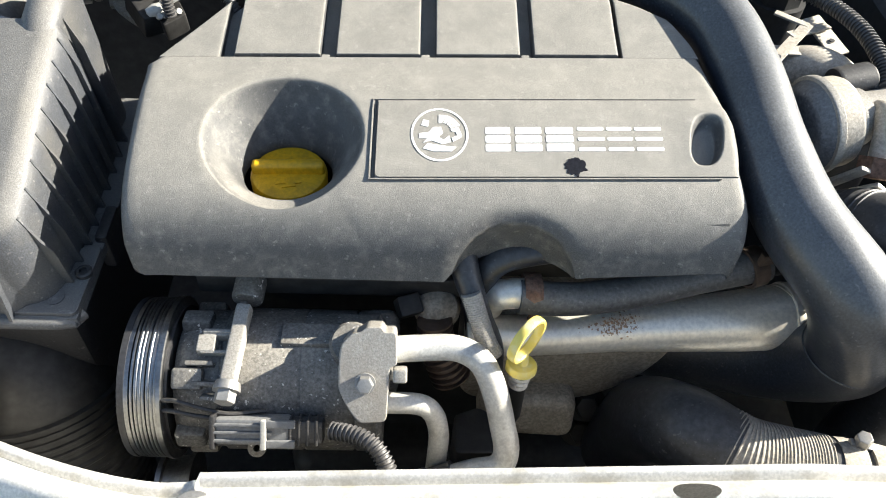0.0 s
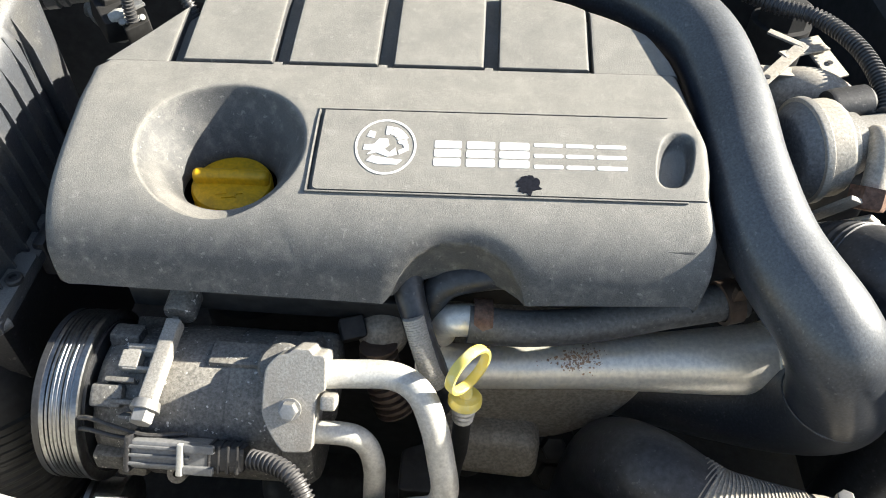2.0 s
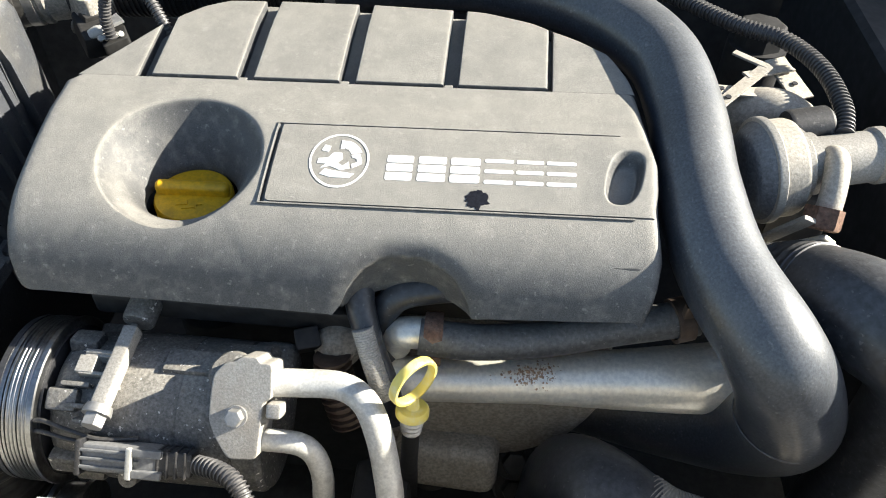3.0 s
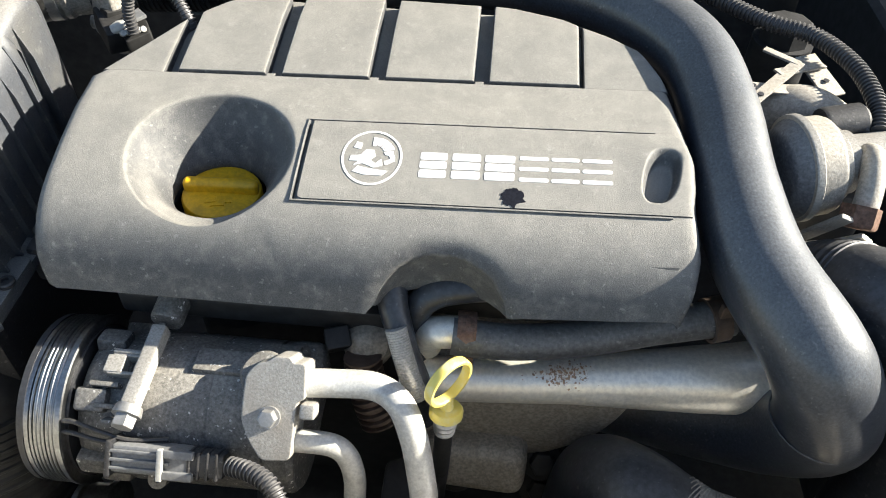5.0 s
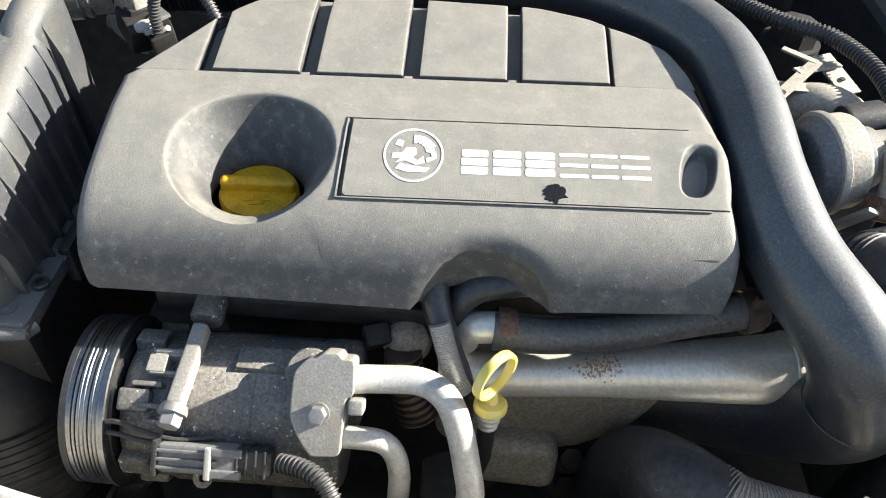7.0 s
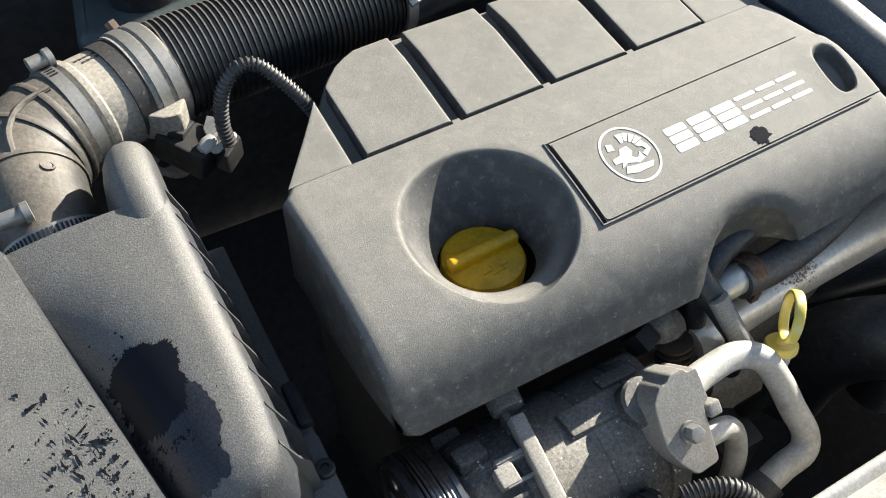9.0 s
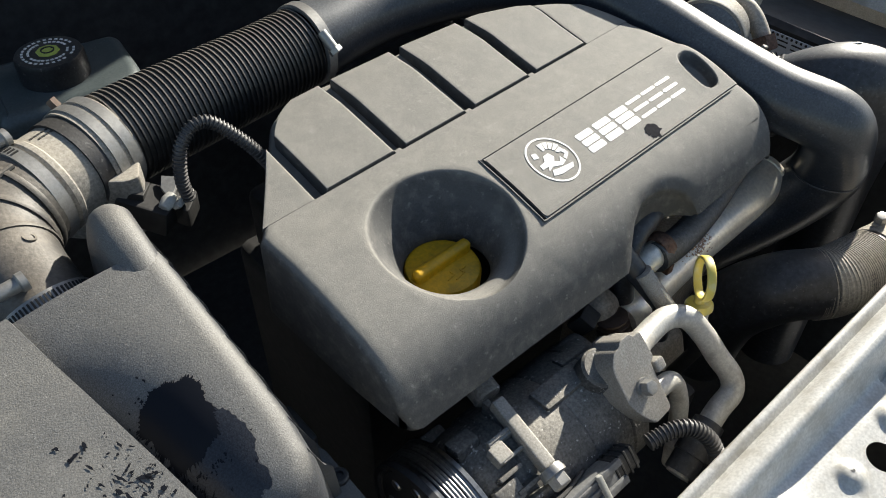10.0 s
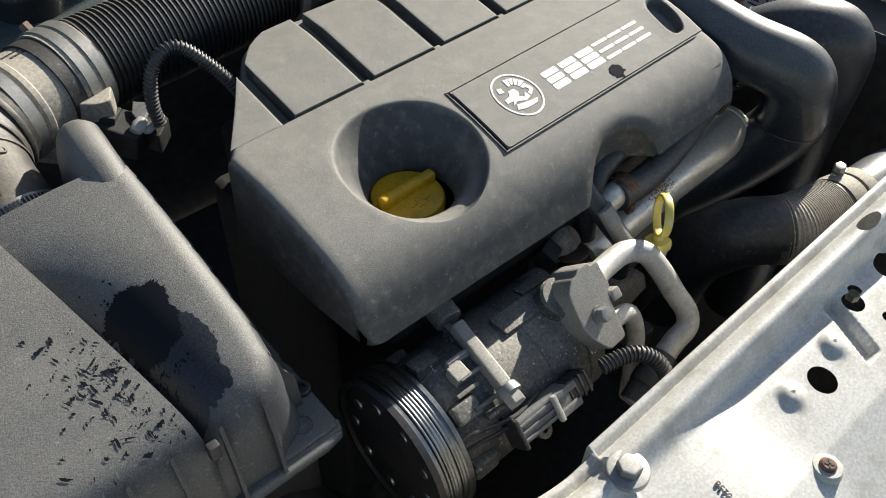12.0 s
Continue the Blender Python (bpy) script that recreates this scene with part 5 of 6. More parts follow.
# ---- airbox ----
def build_airbox():
    ab = thing("airbox", (-0.36, 0.45, 0.83), "dusty grey plastic air filter box with a wet dark stain", "airbox")

    def top(x, y):
        z = float(np.interp(y, [0.356, 0.360, 0.366, 0.376, 0.390, 0.412, 0.46, 0.525, 0.60], [0.960, 0.970, 0.977, 0.983, 0.989, 0.998, 1.014, 1.032, 1.040]))
        sx = step_x(y)
        z -= 0.0235 * (1 - 0.75 * smooth(0.43, 0.515, y)) * (1 - min(1.0, (x - sx) / (-0.281 - sx))) ** 2.6 if x > sx else 0
        if x <= sx:
            z -= 0.0005
        d = edge_x(y) - x
        r = 0.016
        if d < r:
            z -= r - math.sqrt(max(0.0, r * r - (r - d) ** 2))
        return z

    def step_x(y):
        return float(np.interp(y, [0.352, 0.36, 0.51, 0.6], [-0.327, -0.328, -0.362, -0.38]))

    def edge_x(y):
        return float(np.interp(y, [0.356, 0.360, 0.366, 0.376, 0.40, 0.52, 0.60], [-0.290, -0.280, -0.2745, -0.2705, -0.2690, -0.2725, -0.275]))
    bm = bmesh.new()
    ys = [0.356, 0.357, 0.359, 0.362, 0.366, 0.371] + lin(0.376, 0.524, 40)
    rows = []
    fr = [0, 0.04, 0.08, 0.12] + lin(0.16, 1.0, 34)
    for y in ys:
        e, s = edge_x(y), step_x(y)
        xs = [e + (s + 0.0008 - e) * f for f in fr] + [s - 0.0008] + [s - 0.0008 + (-0.47 - s) * f for f in (0.03, 0.1, 0.2, 0.35, 0.5, 0.65, 0.8, 0.93, 1)]
        rows.append([bm.verts.new((x, y, top(x, y))) for x in xs])
    for a, b in zip(rows, rows[1:]):
        for i in range(len(a) - 1):
            bm.faces.new((a[i], a[i + 1], b[i + 1], b[i]))
    # walls
    for k in (1,):
        right = [r[0] for r in rows]
        w1 = [bm.verts.new((v.co.x + 0.0015, v.co.y, v.co.z - 0.012)) for v in right]
        w2 = [bm.verts.new((v.co.x + 0.008, v.co.y, 0.906)) for v in right]
        for a, b in ((right, w1), (w1, w2)):
            for i in range(len(a) - 1):
                bm.faces.new((a[i], a[i + 1], b[i + 1], b[i]))
        front = rows[0]
        f1 = [bm.verts.new((v.co.x, v.co.y - 0.003, v.co.z - 0.012)) for v in front]
        f2 = [bm.verts.new((v.co.x, v.co.y - 0.006, 0.906)) for v in front]
        for a, b in ((front, f1), (f1, f2)):
            for i in range(len(a) - 1):
                bm.faces.new((a[i], a[i + 1], b[i + 1], b[i]))
        bm.faces.new((front[0], f1[0], w1[0]))
        bm.faces.new((f1[0], f2[0], w2[0], w1[0]))
        bk = rows[-1]
        b1 = [bm.verts.new((v.co.x, v.co.y + 0.004, v.co.z - 0.006)) for v in bk]
        b2 = [bm.verts.new((v.co.x, v.co.y + 0.006, 0.906)) for v in bk]
        for a, b in ((bk, b1), (b1, b2)):
            for i in range(len(a) - 1):
                bm.faces.new((a[i], a[i + 1], b[i + 1], b[i]))
    lid = sub("lid", bm, AIRBOX, ab, sharp=50)
    # rounded horn behind the lid
    hp = [(-0.288, 0.505, 1.004), (-0.290, 0.530, 1.006), (-0.2925, 0.550, 1.004), (-0.294, 0.565, 0.99), (-0.294, 0.572, 0.93)]
    bm = bmesh.new()
    ringsx = []
    for y, zt, w in ((0.462, 0.990, 0.0125), (0.482, 1.004, 0.0130), (0.503, 1.0225, 0.0138), (0.524, 1.036, 0.0145), (0.545, 1.042, 0.0150), (0.562, 1.043, 0.0145), (0.572, 1.038, 0.0125), (0.579, 1.029, 0.0095), (0.5835, 1.014, 0.006), (0.585, 0.99, 0.0035)):
        cx = -0.2935 + 0.003 * smooth(0.54, 0.577, y)
        rr = [bm.verts.new((cx + 1.6 * w, y, 0.906)), bm.verts.new((cx + 1.25 * w, y, zt - 1.5 * w))]
        for k in range(8):
            a = math.pi / 2 * k / 7
            rr.append(bm.verts.new((cx + (0.25 + 0.95 * math.cos(a)) * w, y, zt - w + w * math.sin(a))))
        for u, v in ((-0.15, 0.05), (-0.5, 0.28), (-0.78, 0.75), (-0.98, 1.5), (-1.12, 2.6), (-1.25, 4.0)):
            rr.append(bm.verts.new((cx + u * w, y, zt - v * w)))
        rr.append(bm.verts.new((cx - 1.35 * w, y, 0.906)))
        ringsx.append(rr)
    for a, b in zip(ringsx, ringsx[1:]):
        for i in range(len(a) - 1):
            bm.faces.new((a[i], a[i + 1], b[i + 1], b[i]))
    bm.faces.new(ringsx[-1])
    sub("horn", bm, AIRBOX, ab)
    # flange and lower box
    sub("flange", box((0.238, 0.245, 0.010), pose(-0.366, 0.470, 0.902), 0.002), AIRBOX, ab)
    sub("front_rail", sweep(bmesh.new(), [(-0.48, 0.3478, 0.9015), (-0.262, 0.3478, 0.9015), (-0.252, 0.350, 0.9005), (-0.2485, 0.358, 0.8995)], 0.0052, 14), AIRBOX, ab)
    sub("lower_box", box((0.225, 0.225, 0.18), pose(-0.370, 0.470, 0.806), 0.012), BLACK, ab)
    # corner pad and screw
    sub("corner_pad", prism(rounded([(-0.296, 0.3495), (-0.2475, 0.3495), (-0.2465, 0.414), (-0.262, 0.414), (-0.266, 0.380), (-0.285, 0.372)], 0.006), 0.009, pose(0, 0, 0.901), 0.002), AIRBOX, ab)
    sub("side_clip", box((0.010, 0.035, 0.035), pose(-0.2500, 0.436, 0.895), 0.003), BLACK, ab)
    sc = sub("screw", lathe([(0, 0), (0.0062, 0), (0.0062, 0.003), (0.005, 0.004), (0.003, 0.004), (0.0025, 0.002), (0, 0.002)], (-0.252, 0.386, 0.910), (0, 0, 1), 20), BLACK, ab)
    sub("stamp_ring", lathe([(0.0062, 0), (0.0070, 0), (0.0070, 0.0006), (0.0062, 0.0006)], (-0.2665, 0.3640, 0.9102), (0, 0, 1), 24, closed=True), AIRBOX, ab)
    # ribs on the side
    for k in range(9):
        y = 0.378 + 0.0195 * k
        e, zt = edge_x(y), top(edge_x(y) - 0.012, y)
        q = bmesh.new()
        t = 0.0011
        pts = [(e - 0.0025, zt - 0.0060), (e + 0.0050, zt - 0.030), (e + 0.0105, 0.945), (e + 0.0135, 0.907), (e - 0.003, 0.907)]
        lo = [q.verts.new((x, y - t, z)) for x, z in pts]
        hi = [q.verts.new((x, y + t, z)) for x, z in pts]
        q.faces.new(lo[::-1])
        q.faces.new(hi)
        for i in range(5):
            q.faces.new((lo[i], lo[(i + 1) % 5], hi[(i + 1) % 5], hi[i]))
        sub("side_rib", q, AIRBOX, ab)
    for x in (-0.2915, -0.3185, -0.3475, -0.372, -0.398, -0.425):
        q = bmesh.new()
        t = 0.0012
        pts = [(0.3565, 0.972), (0.3495, 0.945), (0.3445, 0.905), (0.356, 0.905)]
        lo = [q.verts.new((x - t, y, z)) for y, z in pts]
        hi = [q.verts.new((x + t, y, z)) for y, z in pts]
        q.faces.new(lo[::-1])
        q.faces.new(hi)
        for i in range(4):
            q.faces.new((lo[i], lo[(i + 1) % 4], hi[(i + 1) % 4], hi[i]))
        sub("front_rib", q, AIRBOX, ab)
    # front clip
    sub("clip", box((0.007, 0.006, 0.012), pose(-0.3265, 0.352, 0.963), 0.0015), BLACK, ab)

    # wet stain and splashes on the lid
    def patch(pts, steps=14):
        q = bmesh.new()
        mx, my = sum(p[0] for p in pts) / len(pts), sum(p[1] for p in pts) / len(pts)
        mid = q.verts.new((mx, my, top(mx, my) + 0.0007))
        prev = None
        for k in range(1, steps + 1):
            f = k / steps
            ring = []
            for px, py in pts:
                x, y = mx + (px - mx) * f, my + (py - my) * f
                ring.append(q.verts.new((x, y, top(x, y) + 0.0007)))
            for a in range(len(ring)):
                b = (a + 1) % len(ring)
                q.faces.new((mid, ring[a], ring[b]) if prev is None else (prev[a], ring[a], ring[b], prev[b]))
            prev = ring
        return q
    random.seed(11)

    def clear(x, y):
        return -0.46 < x < edge_x(y) - 0.012 and 0.362 < y < 0.515 and abs(x - step_x(y)) > 0.0035
    pts = []
    for k in range(260):
        a = 2 * math.pi * k / 260
        spike = 0.10 * random.random() ** 3 + 0.03 * random.uniform(-1, 1)
        r = 0.0205 * (1 + 0.08 * math.sin(3 * a + 0.6) + 0.06 * math.sin(5 * a) + 0.04 * math.sin(11 * a + 1) + spike)
        ry = 0.75 if math.sin(a) > 0 else 1.30
        rx = 0.86 + 0.24 * max(0.0, -math.sin(a))
        pts.append((-0.3215 + rx * r * math.cos(a) + 0.003 * max(0.0, -math.sin(a)), 0.4335 + ry * r * math.sin(a)))
    pts = [(max(x, step_x(y) + 0.0012), y) for x, y in pts]
    # darker patch from the stain towards the lid's front
    lower_pts = []
    for k in range(120):
        a = 2 * math.pi * k / 120
        r = 1 + 0.12 * math.sin(2 * a + 1) + 0.09 * math.sin(5 * a) + 0.05 * math.sin(9 * a + 2) + 0.05 * random.uniform(-1, 1)
        dx, dy = 0.021 * r * math.cos(a), 0.033 * r * math.sin(a)
        lower_pts.append((-0.3180 + dx - 0.16 * dy, 0.398 + dy))
    lower_pts = [(max(x, step_x(y) + 0.0015), y) for x, y in lower_pts if y > 0.361]
    q = patch(lower_pts)
    for v in q.verts:
        v.co.z -= 0.0003
    sub_of("dark_patch", q, DARK_PATCH, lid, ab, "darker patch below the stain")
    sub_of("wet_stain", patch(pts), WET, lid, ab, "dark wet stain with ragged edges")
    q = bmesh.new()
    for k in range(330):
        if k < 150:
            a, rr = random.gauss(3.6, 0.75), 0.0215 + abs(random.gauss(0, 0.006))
            cx, cy = -0.3165 + rr * math.cos(a), 0.427 + rr * 1.3 * math.sin(a)
            ln, wd, aa = random.uniform(0.0003, 0.0016), random.uniform(0.0002, 0.0007), a + random.gauss(0, 0.4)
        else:
            cx, cy = -0.334 - abs(random.gauss(0, 0.024)), random.gauss(0.397, 0.024)
            ln, wd, aa = 0.0003 + 0.0040 * random.random() ** 2.6, random.uniform(0.0003, 0.0010), random.gauss(2.1, 0.9)
        if not clear(cx, cy):
            continue
        poly = []
        for j in range(11):
            t = 2 * math.pi * j / 11
            u, v = ln * math.cos(t) * random.uniform(0.35, 1.3), wd * math.sin(t) * random.uniform(0.3, 1.9)
            poly.append((cx + u * math.cos(aa) - v * math.sin(aa), cy + u * math.sin(aa) + v * math.cos(aa)))
        q.faces.new([q.verts.new((x, y, top(x, y) + 0.0007)) for x, y in poly])
    tagged(sub_of("splash", q, WET, lid, ab), "small dark oily splashes", kind="stuff")
    return ab


shift(build_airbox(), -0.001, 0.003, -0.006)

# sensor plug and conduit behind the airbox
plug = thing("sensor_plug", (-0.235, 0.60, 0.95), "dark wiring plug with pale terminals behind the airbox", "plug")
sub("housing", box((0.030, 0.040, 0.022), pose(-0.2455, 0.6270, 0.972, 12, 4, 38), 0.0025), CAVITY, plug)
sub("collar", box((0.008, 0.044, 0.026), pose(-0.2590, 0.6370, 0.972, 10, 6, 38), 0.002), CAVITY, plug)
sub("latch", box((0.020, 0.012, 0.006), pose(-0.2480, 0.6330, 0.985, 10, 10, 52), 0.001), CAVITY, plug)
sub("neck", prism(rounded([(-0.010, -0.013), (0.012, -0.010), (0.014, 0.010), (-0.008, 0.013)], 0.003, 2), 0.018, pose(-0.2270, 0.6190, 0.960, 8, -6, 34), 0.0015), CAVITY, plug)
# sunlit facet of the dark plug, its brightness put into grey plastic
sub("facet", prism([(-0.012, -0.008), (0.012, -0.004), (0.009, 0.010), (-0.002, 0.005)], 0.003, pose(-0.2295, 0.6235, 0.9825, 4, -8, 34), 0.0006), GREY_PLASTIC, plug, "facet of the dark plug, grey to look sunlit")
sub("boot", lathe([(0, -0.006), (0.004, -0.006), (0.0055, 0.0), (0.004, 0.007), (0, 0.008)], (-0.236, 0.612, 0.982), (-0.7, -0.4, -0.2), 20), LIGHT_CLIP, plug, "cream terminal boot")
for k in range(5):
    sub("terminal", lathe([(0, -0.003), (0.0024, -0.003), (0.003, 0.0), (0.0024, 0.003), (0, 0.003)], (-0.232 + 0.0035 * k, 0.607 + 0.0022 * k, 0.979), (0.5, -0.6, 0.5), 10), LIGHT_CLIP, plug, "cream terminal")
whole("wiring_conduit", corrugate([(-0.222, 0.607, 0.980), (-0.223, 0.609, 0.998), (-0.217, 0.612, 1.020), (-0.204, 0.614, 1.032), (-0.191, 0.613, 1.031), (-0.178, 0.605, 1.018), (-0.166, 0.596, 1.000), (-0.150, 0.588, 0.965)], 0.0052, 0.0030, 0.0012, 16), CONDUIT, "grey-black ribbed wiring conduit arching behind the airbox", "conduit", "wiring conduits")
brk = thing("lifting_bracket", (-0.255, 0.66, 0.86), "pale dusty metal bracket with a hole behind the airbox", "bracket")
sub("plate", prism(rounded([(-0.312, 0.680), (-0.274, 0.679), (-0.261, 0.662), (-0.254, 0.640), (-0.258, 0.628), (-0.268, 0.630), (-0.276, 0.640), (-0.290, 0.652), (-0.302, 0.664)], 0.005, 4), 0.005, pose(0, 0, 0.9395), 0.0015), MAF_GREY, brk)
sub("flange", tube([(-0.312, 0.680, 0.940), (-0.290, 0.6805, 0.9405), (-0.272, 0.677, 0.9405), (-0.260, 0.660, 0.940), (-0.254, 0.640, 0.939)], [0.0065, 0.0065, 0.0065, 0.006, 0.0055], 6, 14), MAF_GREY, brk, "rolled pale edge")
sub("boss", lathe([(0, 0), (0.0075, 0), (0.0068, 0.004), (0.005, 0.0055), (0, 0.0055)], (-0.261, 0.646, 0.943), (0, -0.1, 1), 20), MAF_GREY, brk)
sub("hole", lathe([(0, 0), (0.0050, 0), (0.0050, 0.0008), (0, 0.0008)], (-0.270, 0.645, 0.9444), (0, 0, 1), 18), INK, brk)

shift(brk, 0.006, 0.012, -0.003)

# ---- brake fluid reservoir ----
res = thing("brake_reservoir", (-0.21, 0.86, 0.80), "grey translucent brake fluid reservoir with a black screw cap", "reservoir")
sub("tank", prism(rounded([(-0.075, -0.06), (0.05, -0.06), (0.062, -0.03), (0.062, 0.05), (-0.075, 0.05)], 0.014), 0.085, pose(-0.208, 0.885, 0.885, 0, 0, -8), 0.012, 3), RESERVOIR, res)
sub("master_cylinder", box((0.05, 0.26, 0.05), pose(-0.225, 0.985, 0.865), 0.01), CAVITY, res)
sub("seam", prism(rounded([(-0.079, -0.064), (0.054, -0.064), (0.066, -0.032), (0.066, 0.054), (-0.079, 0.054)], 0.014), 0.005, pose(-0.208, 0.885, 0.925, 0, 0, -8), 0.0015), RESERVOIR, res)
cap = sub("cap", lathe([(0, 0.0), (0.031, 0.0), (0.031, 0.022), (0.0295, 0.026), (0.026, 0.0265), (0, 0.0265)], (-0.219, 0.881, 0.968), (0, 0, 1), 48), BLACK, res, "black screw cap with a yellow-green symbol")
sub_of("symbol", prism([(0.0105 * math.cos(math.pi / 4 * k + 0.39), 0.0105 * math.sin(math.pi / 4 * k + 0.39)) for k in range(8)], 0.0012, pose(-0.219, 0.881, 0.9945), 0.0003), CAP_GREEN, cap, res)
sub_of("symbol_ring", lathe([(0.0050, 0), (0.0062, 0), (0.0062, 0.0008), (0.0050, 0.0008)], (-0.219, 0.881, 0.9957), (0, 0, 1), 24, closed=True), INK, cap, res)
for k in range(26):
    a = radians(10 + k * 13.2)
    for r in (0.0172, 0.0226):
        if random.random() < 0.86:
            sub_of("print_bar", box((0.0028, 0.0021, 0.0008), pose(-0.219 + r * math.cos(a), 0.881 + r * math.sin(a), 0.9946, 0, 0, math.degrees(a) + 90)), WHITE_PRINT, cap, res)

shift(res, 0.0, -0.004, -0.012)

# ---- valve assembly beside the engine ----
egr = thing("vacuum_valve", (0.34, 0.52, 0.90), "dusty metal vacuum valve with a round diaphragm housing", "valve")
ax = Vector((0.97, 0.2, 0.09)).normalized()
o = Vector((0.304, 0.511, 0.965))
sub("diaphragm_case", lathe([(0, -0.0145), (0.0102, -0.0143), (0.0255, -0.0125), (0.0306, -0.0100), (0.0353, -0.0030), (0.0382, -0.0012), (0.0382, 0.0)], o, ax, 60), EGR_DARK, egr, "dark blue-grey diaphragm cover")
sub("rim", lathe([(0.0365, -0.0022), (0.0393, -0.0020), (0.0398, -0.0008), (0.0398, 0.0036), (0.0387, 0.0045), (0.0365, 0.0045)], o, ax, 60, closed=True), ALLOY, egr, "bright crimped rim")
sub("rear_case", lathe([(0, 0.002), (0.0370, 0.002), (0.0365, 0.0195), (0.0353, 0.0225), (0.0255, 0.0235), (0, 0.0235)], o, ax, 56), MAF_GREY, egr)
sub("neck", lathe([(0, 0.02), (0.0285, 0.02), (0.0285, 0.030), (0.0265, 0.0315), (0.0235, 0.0315), (0.0235, 0.040), (0.0195, 0.042), (0.0195, 0.085), (0.0215, 0.087), (0.0215, 0.094), (0.018, 0.098), (0, 0.098)], o, ax, 40), ALLOY, egr)
sub("solenoid", lathe([(0, 0.0), (0.0135, 0.0), (0.0145, 0.003), (0.0145, 0.030), (0.012, 0.033), (0, 0.033)], o + Vector((0.022, 0.032, 0.016)), ax, 32), BLACK, egr)
sub("terminal", lathe([(0, 0.0), (0.0065, 0.0), (0.0065, 0.009), (0.004, 0.012), (0, 0.012)], o + Vector((0.056, 0.040, 0.013)), ax, 20), LIGHT_CLIP, egr)
sub("banjo_pipe", tube([(0.352, 0.520, 0.975), (0.352, 0.505, 0.985), (0.350, 0.490, 0.980), (0.346, 0.474, 0.966), (0.342, 0.466, 0.955)], 0.0088, 8, 24), MAF_GREY, egr)
sub("union_nut", prism(hexagon(0.0135), 0.016, frame_of((0.3435, 0.473, 0.966), (-0.15, -0.62, -0.75)), 0.003), RUST, egr)
sub("stay", box((0.010, 0.004, 0.075), pose(0.318, 0.475, 0.935, 25, 20, 0), 0.001), ALLOY, egr)
sub("stay", box((0.012, 0.004, 0.060), pose(0.332, 0.468, 0.930, 25, 35, 0), 0.001), STEEL_TUBE, egr)
sub("mount", box((0.05, 0.06, 0.10), pose(0.345, 0.53, 0.900), 0.01), CAVITY, egr)
brk = thing("valve_bracket", (0.32, 0.61, 0.90), "pale stamped steel bracket with openings", "bracket")
for a, b, w in (((0.272, 0.556, 0.984), (0.322, 0.612, 0.992), 0.010), ((0.276, 0.584, 0.985), (0.325, 0.588, 0.982), 0.013), ((0.322, 0.612, 0.992), (0.300, 0.628, 0.993), 0.007), ((0.305, 0.600, 0.990), (0.345, 0.622, 0.986), 0.009), ((0.335, 0.632, 0.986), (0.352, 0.596, 0.976), 0.020), ((0.322, 0.590, 0.982), (0.352, 0.592, 0.974), 0.010)):
    a, b = Vector(a), Vector(b)
    sub("web", box((w, 0.0022, (b - a).length + 0.004), frame_of((a + b) / 2, b - a), 0.0006), MAF_GREY, brk)
for x, y, z in ((0.283, 0.584, 0.9865), (0.286, 0.571, 0.9875), (0.347, 0.607, 0.981)):
    sub("punched_hole", lathe([(0, 0), (0.0024, 0), (0.0024, 0.0008), (0, 0.0008)], (x, y, z), (0, -0.05, 1), 14), INK, brk)
sub("pipe_bend", tube([(0.28, 0.590, 0.930), (0.305, 0.588, 0.958), (0.330, 0.582, 0.966), (0.352, 0.572, 0.955), (0.362, 0.565, 0.92)], [0.020, 0.021, 0.0215, 0.021, 0.02], 8, 28), MAF_GREY, brk, "dusty cast outlet bend")
sub("bolt_ring", lathe([(0.004, 0), (0.0095, 0), (0.0095, 0.004), (0.004, 0.004)], (0.355, 0.585, 0.964), (0.1, -0.5, 0.85), 24, closed=True), RUST, brk, "rusty washer")
sub("foot", box((0.10, 0.09, 0.06), pose(0.325, 0.61, 0.915), 0.01), CAVITY, brk)
whole("wiring_conduit", corrugate([(0.20, 0.74, 0.995), (0.25, 0.71, 1.0), (0.305, 0.662, 1.0), (0.340, 0.642, 1.0), (0.362, 0.603, 0.998), (0.369, 0.560, 0.992), (0.365, 0.533, 0.985)], 0.0072, 0.0036, 0.0016, 18), CONDUIT, "black ribbed wiring conduit beside the valve", "conduit", "wiring conduits")
whole("sensor_wire", tube([(0.365, 0.535, 0.985), (0.362, 0.530, 0.977), (0.358, 0.541, 0.972), (0.356, 0.546, 0.974)], 0.002, 6, 8), LIGHT_CLIP, "thin pale sensor wire", "wire")

# coolant header cap behind the engine; shade is put into its near-black colour
hc = thing("header_cap", (0.36, 0.753, 0.90), "octagonal coolant cap behind the engine, its near-black standing in for shade", "cap")
sub("cap", prism([(0.024 * math.cos(math.pi / 4 * k), 0.024 * math.sin(math.pi / 4 * k)) for k in range(8)], 0.022, pose(0.36, 0.753, 0.932), 0.004), CAVITY, hc)
sub("neck", lathe([(0.016, -0.09), (0.029, -0.09), (0.029, 0.002), (0.016, 0.002)], (0.36, 0.753, 0.932), (0, 0, 1), 32, closed=True), CAVITY, hc)

# far hose that drops beside the wing, with its ribbed cuff
ch2 = thing("coolant_hose", (0.40, 0.42, 0.70), "thick black rubber hose with a ribbed cuff dropping beside the wing", "hose")
